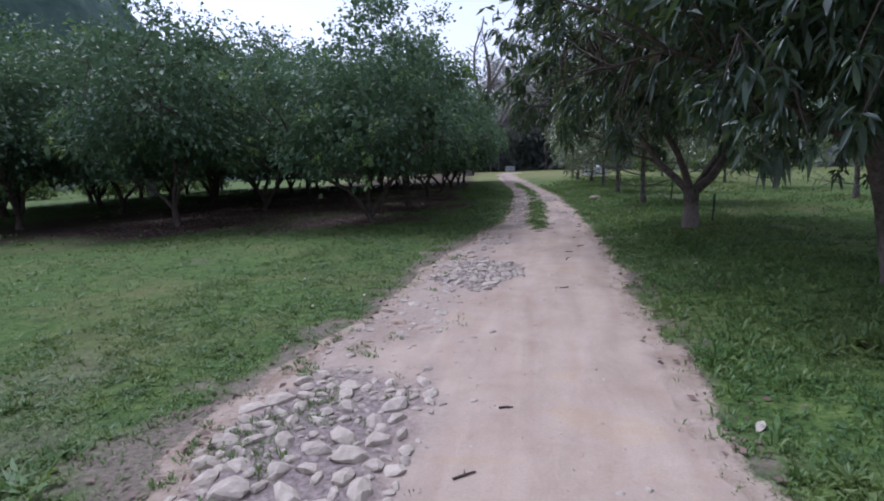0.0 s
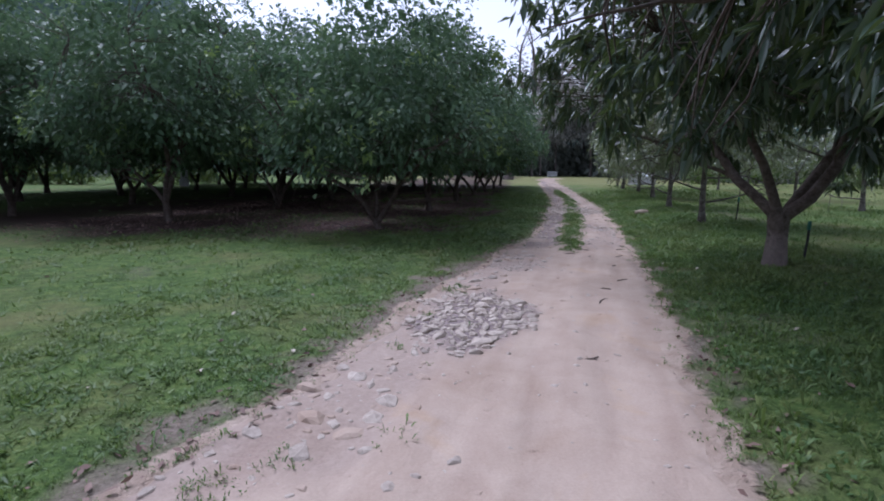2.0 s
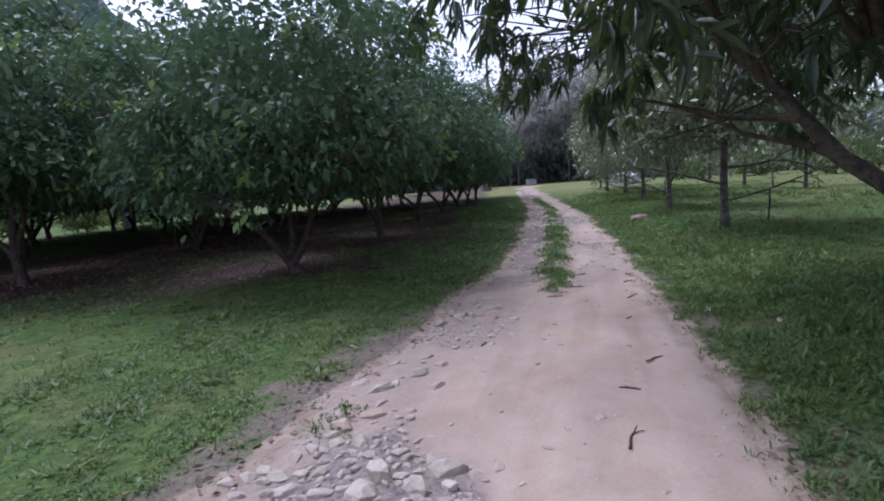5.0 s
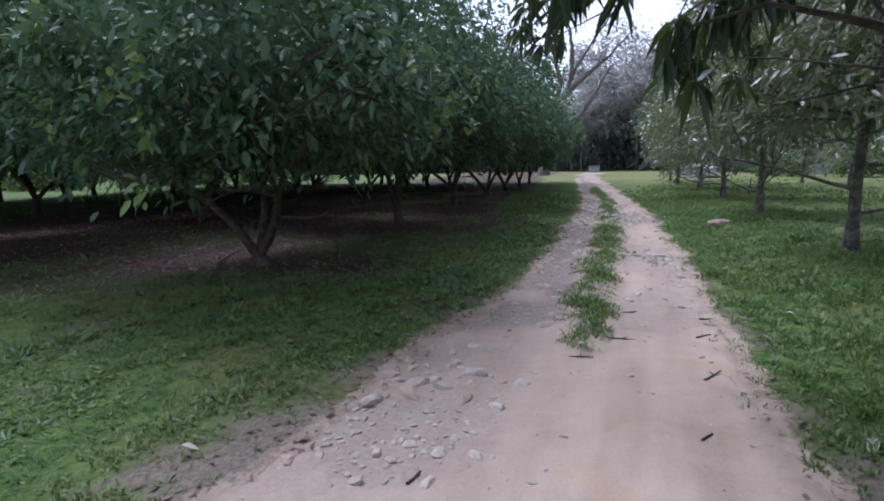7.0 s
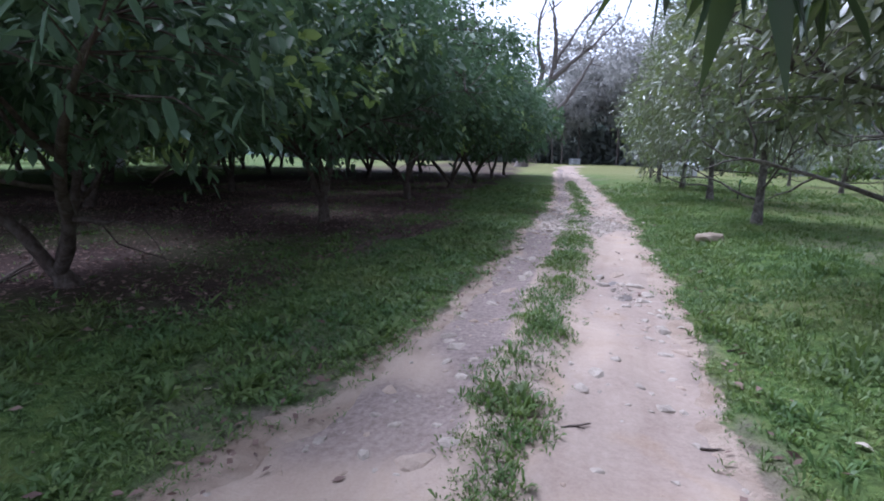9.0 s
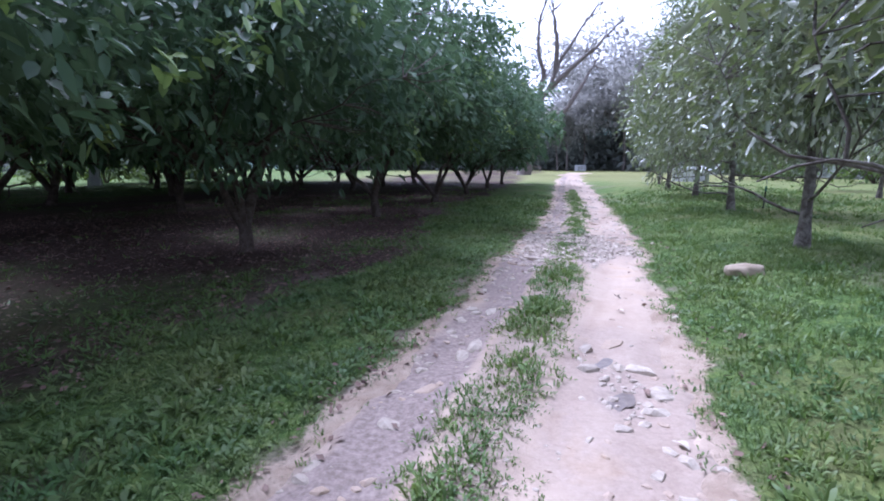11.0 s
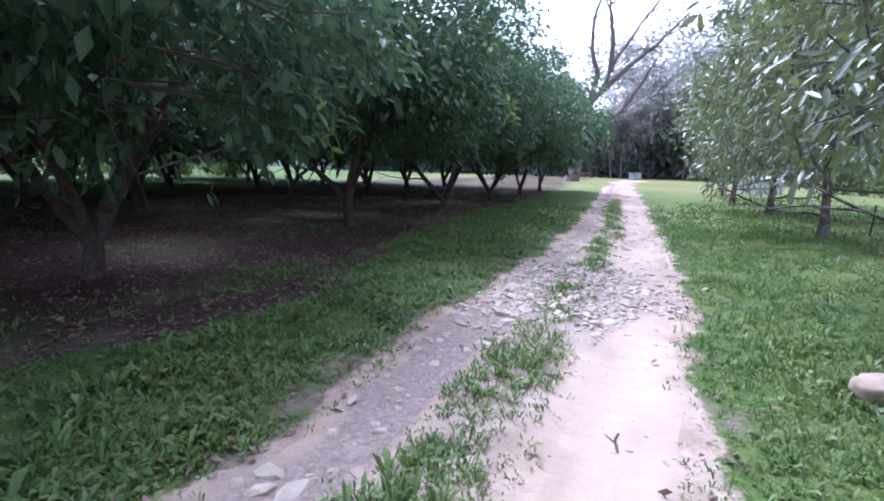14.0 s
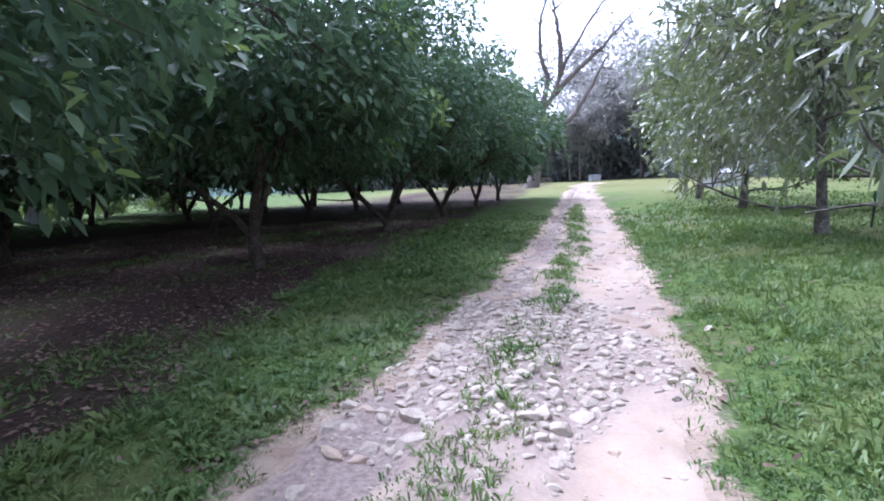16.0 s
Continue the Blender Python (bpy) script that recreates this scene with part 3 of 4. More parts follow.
def fill_crown(rng, clumps, centre, per, size, slim, jitter, droop, shape, sprawl=0.5, fall=0.05, roll=0.75):
    geo = Geo()
    k = np.repeat(clumps, per, axis=0)
    n = len(k)
    out = unit(k - np.array(centre))
    way = unit(out * sprawl + rng.normal(0, 0.55, (n, 3)) + np.array([0, 0, -fall]))
    pos = k + rng.normal(0, jitter, (n, 3))
    length = size * rng.uniform(0.65, 1.25, n)
    leaves(geo, rng, pos, way, length, length * slim * rng.uniform(0.8, 1.2, n), droop * rng.uniform(0.4, 1.4, n), shape, roll)
    return geo


def fruit_tree(seed, detail, fork=0.4, stems=3):
    """Low spreading fruit tree: short trunk forking near the ground, dense dark dome of oval leaves."""
    rng = np.random.RandomState(seed)
    tree = new("fruit_tree")
    geo = Geo()
    lean = rng.uniform(-0.1, 0.1, 2)
    path = np.array([[0, 0, -0.12], [lean[0] * 0.2, lean[1] * 0.2, 0.06], [lean[0] * 0.6, lean[1] * 0.6, fork * 0.6], [lean[0], lean[1], fork]])
    tube(geo, path, [0.19, 0.135, 0.115, 0.105], 10, rng, 0.08)
    part("trunk", geo, MAT["bark"], tree)
    marks = fork_limbs(rng, tree, MAT["bark"], path[-1] - np.array([0, 0, 0.08]), stems, 4.4, 0.082, 1.02, rng.uniform(0, 6), -0.01, 4 if detail else 1)
    centre = (0, 0, 3.25)
    n = 820 if detail else 320
    clumps = lobed_points(rng, n, centre, 3.1, 3.5, 1.45, 62, 0.78, 0.22)
    if detail:
        low = marks[(marks[:, 2] > 1.5) & (marks[:, 2] < 2.4)]
        low = low[rng.randint(0, len(low), 18)] + rng.normal(0, 1, (18, 3)) * np.array([0.5, 0.5, 0.14])
        rim = crown_points(rng, 130, centre, 2.9, 0.2, 1.6, 0.12, 0.1)
        rim = rim[rim[:, 2] < 2.4][:60] - np.array([0, 0, 0.2])
        clumps = np.concatenate([clumps, low, rim])
        twig_mass(rng, tree, MAT["bark"], marks, np.concatenate([low, rim, clumps]), 240)
        geo = fill_crown(rng, clumps, centre, 14, 0.150, 0.50, 0.17, 0.42, OVAL, roll=0.5)
        inner = crown_points(rng, 1500, (0, 0, 3.5), 2.75, 2.9, 1.2, 0.5, 0.12)
        more = fill_crown(rng, inner, centre, 5, 0.23, 0.55, 0.22, 0.4, DIAMOND)
        geo.add(more.v[0], more.f[0])
    else:
        geo = fill_crown(rng, clumps, centre, 9, 0.40, 0.5, 0.28, 0.5, DIAMOND)
        inner = crown_points(rng, 380, (0, 0, 3.5), 2.7, 2.8, 1.2, 0.5, 0.12)
        more = fill_crown(rng, inner, centre, 4, 0.55, 0.62, 0.25, 0.4, DIAMOND)
        geo.add(more.v[0], more.f[0])
    part("crown", geo, MAT["fruit_leaf"], tree, "dense dome of dark oval leaves")
    if detail:
        tips = clumps[np.hypot(clumps[:, 0], clumps[:, 1]) > 1.7]
        tips = tips[rng.permutation(len(tips))[:60]]
        tips = tips + unit(tips - np.array(centre)) * 0.36
        tagged(part("young_foliage", fill_crown(rng, tips, centre, 10, 0.16, 0.46, 0.07, 0.3, OVAL), MAT["young_leaf"], tree), "yellow-green young leaves at the shoot tips", kind="stuff")
    return tagged(tree, "low spreading fruit tree with a dense dark green crown", "tree", "trees of the fruit orchard")


def mango_tree(seed, radius, height, first, reach_down=1.35, fork=0.72, girth=1.0, lean=0.0):
    """Thick short trunk that forks in three, hanging rosettes of long leaves."""
    rng = np.random.RandomState(seed)
    tree = new("mango_tree")
    geo = Geo()
    path = np.array([[0.0, 0.0, -0.15], [0.0, 0.0, 0.1], [-lean * 0.5, 0.0, fork * 0.55], [-lean, 0.02, fork]])
    tube(geo, path, np.array([0.19, 0.145, 0.125, 0.145]) * girth, 14, rng, 0.08)
    part("trunk", geo, MAT["mango_bark"], tree, "thick grey trunk, paler at the foot")
    marks = fork_limbs(rng, tree, MAT["mango_bark"], (-lean, 0.01, fork - 0.1), 4, radius * 1.05, 0.085 * girth, 0.85, first, 0.0, 4)
    centre = (0, 0, height * 0.62)
    clumps = lobed_points(rng, 1500, centre, radius, height * 0.4, height * 0.62 - reach_down, 170, 0.40, 0.34, 0.10, 0.27)
    twig_mass(rng, tree, MAT["mango_bark"], marks, clumps, 600)
    geo = fill_crown(rng, clumps, centre, 14, 0.145, 0.25, 0.03, 0.6, OVAL, 0.25, 0.3)
    inner = crown_points(rng, 2300, centre, radius * 0.88, height * 0.34, (height * 0.62 - reach_down) * 0.75, 0.5, 0.1, 0.15)
    more = fill_crown(rng, inner, centre, 6, 0.19, 0.36, 0.16, 0.4, DIAMOND)
    geo.add(more.v[0], more.f[0])
    part("crown", geo, MAT["mango_leaf"], tree, "hanging rosettes of long dark leaves")
    return tagged(tree, "mango tree with a forked trunk and hanging leaves", "tree", "mango trees beside the road")


def slim_tree(seed, radius, height, detail=True, low=1.0):
    """Straight pale trunk with level low branches and a tall loose crown of narrow leaves."""
    rng = np.random.RandomState(seed)
    tree = new("slender_tree")
    geo = Geo()
    zs = np.linspace(-0.12, height * 0.9, 12)
    path = np.stack([0.06 * np.sin(zs * 0.9 + seed), 0.06 * np.cos(zs * 0.8), zs], -1)
    tube(geo, path, np.interp(zs, [-0.12, 0.1, 1.0, height], [0.125, 0.080, 0.068, 0.014]), 10, rng, 0.07)
    part("trunk", geo, MAT["pale_bark"], tree, "straight trunk with pale lichen")
    marks = [path[3:]]
    for k in range(14 if detail else 7):
        foot_z = 0.42
        z = foot_z + (height * 0.8 - foot_z) * k / (14 if detail else 7) + rng.uniform(-0.1, 0.1)
        a = k * 2.4 + rng.uniform(-0.4, 0.4)
        n = radius * (1.05 - 0.6 * (z / height)) * rng.uniform(0.8, 1.1)
        foot = [np.interp(z, zs, path[:, 0]), np.interp(z, zs, path[:, 1]), z]
        b = curve_path(rng, foot, (math.cos(a), math.sin(a), 0.05), n, 7, 0.12, 0.06)
        geo = tube(Geo(), b, np.linspace(0.028, 0.008, 8), 6)
        marks.append(b[2:])
        for i in (3, 4, 5):
            c = curve_path(rng, b[i], b[i] - b[i - 1] + rng.normal(0, 0.2, 3), n * 0.4, 4, 0.2, -0.02)
            tube(geo, c, np.linspace(0.015, 0.006, 5), 4)
            marks.append(c[1:])
        part("branch", geo, MAT["pale_bark"], tree)
    marks = np.concatenate(marks)
    centre = (0, 0, height * 0.48)
    clumps = crown_points(rng, (1350 if low < 1 else 1150) if detail else 220, centre, radius, height * 0.54, height * 0.48 - low, 0.5, 0.16, 0.0)
    s = 1 - 0.45 * np.clip((clumps[:, 2] - height * 0.4) / (height * 0.6), 0, 1)
    clumps[:, :2] *= s[:, None]
    if detail:
        twig_mass(rng, tree, MAT["pale_bark"], marks, clumps, 420)
        geo = fill_crown(rng, clumps, centre, 12, 0.155, 0.31, 0.13, 0.2, OVAL, 0.6)
    else:
        geo = fill_crown(rng, clumps, centre, 9, 0.27, 0.32, 0.18, 0.28, DIAMOND, 0.6)
    part("crown", geo, MAT["slim_leaf"], tree, "loose crown of narrow pale-backed leaves")
    return tagged(tree, "slender orchard tree with level low branches and narrow leaves", "tree", "slender trees beside the road")


def hanging_spray(tree, seed, path, tips, per, size, slim, droop, leaf, bark, label, fall=0.5):
    """A drooping bough end with rosettes of leaves, in the tree's own space."""
    rng = np.random.RandomState(seed)
    p = np.array(path, float)
    t = np.linspace(0, len(p) - 1, 9)
    q = np.stack([np.interp(t, range(len(p)), p[:, k]) for k in range(3)], -1)
    geo = tube(Geo(), q, np.linspace(0.020, 0.006, 9), 6)
    ends = []
    for _ in range(tips):
        b = curve_path(rng, q[rng.randint(4, 9)], rng.normal(0, 1, 3) * np.array([1, 1, 0.5]) - np.array([0, 0, 0.3]), rng.uniform(0.12, 0.38), 4, 0.2, -0.1)
        tube(geo, b, np.linspace(0.006, 0.003, 5), 4)
        ends.append(b[-1])
    part("bough", geo, bark, tree)
    tagged(part("leaf_spray", fill_crown(rng, np.array(ends), p[0], per, size, slim, 0.02, droop, LANCE, 0.1, fall), leaf, tree), label, kind="stuff")


def stand(tree, x, y, turn=0.0, size=1.0):
    """Sets a tree on the ground."""
    tree.matrix_basis = pose(x, y, float(ground_top(np.array(x), np.array(y))), 0, 0, turn) @ Matrix.Scale(size, 4)
    return tree


def copy_at(tree, x, y, turn, size):
    c = copy_thing(tree, Matrix.Identity(4))
    return stand(c, x, y, turn, size)


FRUIT = [fruit_tree(11, True, 0.22, 3), fruit_tree(12, True, 0.42, 4), fruit_tree(13, True, 0.62, 3)]
FAR_FRUIT = [fruit_tree(21, False), fruit_tree(22, False)]
rng = np.random.RandomState(5)
used = set()
# The fifth row is added, to block the bright lawn beyond the orchard.
for row in range(5):
    for k in range(-1, 7):
        x = -0.08 + 1.44 * k - 6.1 * row + (rng.uniform(-0.3, 0.3) if row else 0)
        y = 15.35 + 5.5 * k + 1.8 * row + (rng.uniform(-0.4, 0.4) if row else 0)
        if row == 0 and k < 0 or row == 1 and k < 0 or row == 4 and k < 1 or y < 12:
            continue
        near = (row == 0 and k <= 4) or (row == 1 and k <= 3) or (row == 2 and k <= 1)
        pool = FRUIT if near else FAR_FRUIT
        i = (row * 2 + k) % len(pool)
        size = rng.uniform(1.02, 1.15) * (1.0 if near else 1.12) * ((0.82, 0.92, 0.92, 0.92, 0.88, 0.86, 0.80)[k] if row == 0 else 0.86 if k < 1 else 1.0)
        key = (near, i)
        turn = rng.uniform(0, 360)
        if key in used:
            copy_at(pool[i], x, y, turn, size)
        else:
            used.add(key)
            stand(pool[i], x, y, turn, size)

ROADSIDE_MANGO = stand(mango_tree(31, 3.9, 6.6, 0.5, 1.68), 5.86, 8.77, 0)
hanging_spray(ROADSIDE_MANGO, 34, [(-0.3, 1.2, 2.9), (-0.8, 2.1, 2.75), (-1.25, 2.65, 2.35), (-1.38, 2.8, 2.0)], 17, 12, 0.20, 0.28, 0.8, MAT["mango_leaf"], MAT["mango_bark"], "low hanging spray of long dark leaves")
hanging_spray(ROADSIDE_MANGO, 35, [(-0.6, 0.9, 3.0), (-1.4, 1.8, 2.9), (-2.0, 2.4, 2.6), (-2.15, 2.6, 2.45)], 9, 10, 0.19, 0.28, 0.75, MAT["mango_leaf"], MAT["mango_bark"], "low hanging spray of long dark leaves")
stand(mango_tree(32, 2.7, 5.8, 2.2, 1.3, 1.45, 0.6, 0.45), 4.95, 4.2, 10)

SLIM = [slim_tree(41, 2.2, 6.4, True, 1.5), slim_tree(42, 2.0, 6.6, True, 1.2), slim_tree(44, 2.3, 7.6, True, 0.7)]
FAR_SLIM = slim_tree(43, 1.9, 6.2, False)
stand(SLIM[0], 8.25, 14.7, 0)
hanging_spray(SLIM[0], 45, [(0.0, 0.05, 1.75), (-0.7, 0.2, 1.78), (-1.1, 0.25, 1.84), (-1.55, 0.28, 1.80)], 13, 6, 0.13, 0.30, 0.3, MAT["slim_leaf"], MAT["pale_bark"], "level spray of yellow-green leaves", 0.1)
stand(SLIM[1], 9.95, 19.95, 130)
stand(SLIM[2], 12.1, 25.8, 200, 1.05)
copy_at(SLIM[2], 13.9, 31.4, 320, 1.1)
stand(FAR_SLIM, 15.3, 36.8, 0, 1.2)
for x, y, turn in ((11.9, 7.4, 40), (13.7, 12.9, 100), (15.6, 18.2, 190), (17.9, 24.2, 250), (19.8, 30.3, 310), (17.2, 42.5, 70), (21.6, 36.0, 60)):
    copy_at(FAR_SLIM, x, y, turn, 0.9)


def bare_tree():
    """Great leafless tree at the end of the track."""
    rng = np.random.RandomState(61)
    tree = new("bare_tree")
    part("trunk", tube(Geo(), [(-0.9, 0, -0.3), (-0.5, 0, 1.0), (-0.1, 0, 4.2), (0.3, 0, 6.5), (0.5, 0, 8.8)], [0.95, 0.7, 0.6, 0.58, 0.55], 12, rng, 0.08), MAT["dead_bark"], tree)
    boughs = [
        [(0.5, 0, 8.6), (-0.7, 0.3, 10.7), (-2.1, 0.6, 11.7), (-4.4, 0.8, 12.2), (-5.6, 1.0, 15.6)],
        [(0.5, 0, 8.6), (1.3, -0.6, 11.7), (0.4, -1.0, 14.8), (0.6, -1.0, 18.2), (2.0, -1.2, 22.5)],
        [(0.5, 0, 8.6), (2.0, 0.5, 10.4), (3.0, 0.8, 13.4), (5.4, 1.2, 17.4), (8.0, 1.6, 20.7)],
        [(2.7, 0.7, 12.4), (2.7, -0.2, 15.5), (2.3, -0.6, 18.0), (1.9, -0.6, 20.6)],
        [(2.0, 0.5, 10.4), (4.6, -0.4, 12.9), (6.9, -0.8, 14.6), (10.3, -1.0, 18.2)],
        [(0.2, 0, 6.0), (3.9, 1.0, 7.7), (6.5, 1.5, 11.7), (8.0, 1.5, 14.4)],
    ]
    for path in boughs:
        p = np.array(path, float)
        t = np.linspace(0, len(p) - 1, 14)
        q = np.stack([np.interp(t, range(len(p)), p[:, k]) for k in range(3)], -1) + rng.normal(0, 0.12, (14, 3)) * np.linspace(0, 1, 14)[:, None]
        geo = tube(Geo(), q, np.linspace(0.36, 0.07, 14), 8, rng, 0.06)
        for _ in range(9):
            i = rng.randint(3, 13)
            b = curve_path(rng, q[i], q[i] - q[i - 1] + rng.normal(0, 0.45, 3), rng.uniform(1.2, 3.0), 6, 0.25, 0.05)
            tube(geo, b, np.linspace(0.09, 0.02, 7), 5)
            for _ in range(3):
                c = curve_path(rng, b[rng.randint(2, 6)], rng.normal(0, 1, 3) + np.array([0, 0, 0.6]), rng.uniform(0.6, 1.4), 4, 0.3)
                tube(geo, c, np.linspace(0.035, 0.012, 5), 3)
        part("bough", geo, MAT["dead_bark"], tree)
    return tagged(tree, "great leafless tree with bare grey spreading boughs", "tree")


stand(bare_tree(), 15.2, 77.0, -8)


def forest_tree(seed, height, spread_, thin, leaf):
    rng = np.random.RandomState(seed)
    tree = new("forest_tree")
    path = curve_path(rng, (0, 0, -0.4), (0, 0, 1), height * 0.75, 8, 0.05, 0.05)
    part("trunk", tube(Geo(), path, np.linspace(0.36, 0.1, 9), 8, rng, 0.06), MAT["dead_bark"], tree)
    marks = fork_limbs(rng, tree, MAT["dead_bark"], path[4], 6, height * 0.5, 0.16, 0.8, 0, 0.02, 2)
    marks = np.concatenate([marks, marks, path[4:]])
    n = int(850 * thin)
    clumps = marks[rng.randint(0, len(marks), n)] + rng.normal(0, 1, (n, 3)) * np.array([spread_, spread_, spread_ * 0.8]) * 0.15
    extra = crown_points(rng, int(260 * thin), (0, 0, height * 0.6), spread_, height * 0.36, height * 0.35, 0.6, 0.2)
    geo = fill_crown(rng, np.concatenate([clumps, extra]), (0, 0, height * 0.6), 3, 1.1, 0.52, 0.7, 0.3, DIAMOND)
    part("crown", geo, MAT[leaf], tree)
    return tagged(tree, "tall grey-green forest tree at the wood's edge, hazed by distance", "tree", "trees at the edge of the forest")


WOOD = [forest_tree(71, 32, 6.0, 1.0, "hazed_wood_leaf"), forest_tree(72, 27, 6.5, 1.3, "hazed_wood_leaf"), forest_tree(73, 35, 6.0, 0.8, "hazed_wood_leaf")]
rng = np.random.RandomState(9)
first = [True, True, True]
for k in range(31):
    if k < 26:
        x, y = -14 + k * 3.3 + rng.uniform(-1.5, 1.5), 121 + rng.uniform(-6, 16)
    else:
        x, y = (48 + rng.uniform(0, 14), 25 + (k - 26) * 16) if k < 31 else (-62 + rng.uniform(-8, 8), 30 + (k - 31) * 18)
    i = k % 3
    size = rng.uniform(0.8, 1.1) * (1.0 if x > 34 or k >= 26 else 0.75 if x > 27 else 0.5)
    if first[i]:
        first[i] = False
        stand(WOOD[i], x, y, rng.uniform(0, 360), size)
    else:
        copy_at(WOOD[i], x, y, rng.uniform(0, 360), size)


def brushwood():
    """Undergrowth and far woods, uncountable."""
    rng = np.random.RandomState(10)
    geo = Geo()
    n = 4300
    x = np.concatenate([rng.uniform(-30, 75, n), rng.uniform(40, 60, n // 2), rng.uniform(-70, -48, n // 2)])
    y = np.concatenate([rng.uniform(119, 138, n), rng.uniform(-10, 120, n // 2), rng.uniform(0, 120, n // 2)])
    top = np.concatenate([np.full(n, 8.5), np.full(n // 2, 4.5), np.full(n // 2, 5.0)]) * (1 + 0.4 * ripple(x, y, 9, 1))
    z = rng.uniform(0, 1, len(x)) ** 1.9 * np.maximum(top, 1.2)
    c = np.stack([x, y, z + lie(x, y)], -1)
    k = np.repeat(c, 7, axis=0)
    m = len(k)
    size = rng.uniform(1.1, 2.0, m)
    leaves(geo, rng, k + rng.normal(0, 0.7, (m, 3)), blob_dirs(rng, m), size, size * 0.5, np.full(m, 0.3), DIAMOND)
    return tagged(part("undergrowth", geo, MAT["hazed_thicket_leaf"]), "dense grey-green undergrowth below the forest trees, hazed by distance", "undergrowth", kind="stuff")


brushwood()


def far_hill():
    """Wooded hill beyond the orchard."""
    u, w = np.meshgrid(np.linspace(-620, 0, 150), np.linspace(120, 620, 110), indexing="ij")
    h = 118 * np.exp(-(np.hypot(u + 195, w - 275) / 98) ** 4)
    h = np.maximum(h, 105 * np.exp(-(np.hypot((u + 390) / 1.6, w - 290) / 90) ** 4))
    bump = (np.abs(ripple(u, w, 14, 0)) * 5 + np.abs(ripple(u, w, 34, 1)) * 11 + 3 * ripple(u, w, 7, 2)) * step(4, 30, h)
    geo = Geo().add(np.stack([u, w, h + bump - 3.0], -1), grid_faces(150, 110))
    hill = part("hill", geo, MAT["hill"])
    return tagged(hill, "wooded green hill rising behind the orchard", "hill", kind="structure")


far_hill()


def far_ridge():
    """Low wooded rise, added behind the forest to block sky between the trunks."""
    u, w = np.meshgrid(np.linspace(-160, 260, 130), np.linspace(150, 330, 50), indexing="ij")
    h = (9 + 12 * step(20, 70, u)) * step(150, 185, w) * step(330, 260, w)
    bump = np.abs(ripple(u, w, 9, 0)) * 2.5 + np.abs(ripple(u, w, 18, 1)) * 3.0
    geo = Geo().add(np.stack([u, w, h + bump * step(0, 6, h) - 1.0], -1), grid_faces(130, 50))
    return tagged(part("ridge", geo, MAT["hill"]), "low wooded rise added behind the forest as backdrop", "hill", kind="structure")


far_ridge()


# ---- loose stones, turf and litter ----
def stone_mesh(seed):
    """Water-worn cobble: flattish and rounded, with a few blunt faces."""
    rng = np.random.RandomState(seed)
    bm = bmesh.new()
    k = np.arange(24) + 0.5
    z, a = 1 - 2 * k / 24, k * 2.39996
    d = unit(np.stack([np.sqrt(1 - z * z) * np.cos(a), np.sqrt(1 - z * z) * np.sin(a), z], -1) + rng.normal(0, 0.17, (24, 3)))
    for q in blob_dirs(rng, 5):
        over = np.maximum(d @ q - rng.uniform(0.55, 0.85), 0)
        d = d - over[:, None] * q * 0.9
    for p in d * rng.uniform(0.93, 1.07, (24, 1)) * np.array([1.12, rng.uniform(0.66, 0.98), rng.uniform(0.46, 0.68)]):
        bm.verts.new(p)
    bmesh.ops.convex_hull(bm, input=bm.verts)
    bmesh.ops.triangulate(bm, faces=bm.faces)
    loose = [v for v in bm.verts if not v.link_faces]
    bmesh.ops.delete(bm, geom=loose, context="VERTS")
    bm.verts.index_update()
    v, f = np.array([p.co for p in bm.verts]), np.array([[p.index for p in q.verts] for q in bm.faces])
    bm.free()
    return v, f


STONES = [stone_mesh(k) for k in range(20)]
STONE_DATA = [Geo().add(v, f).mesh("stone", MAT["stone"], False) for v, f in STONES]


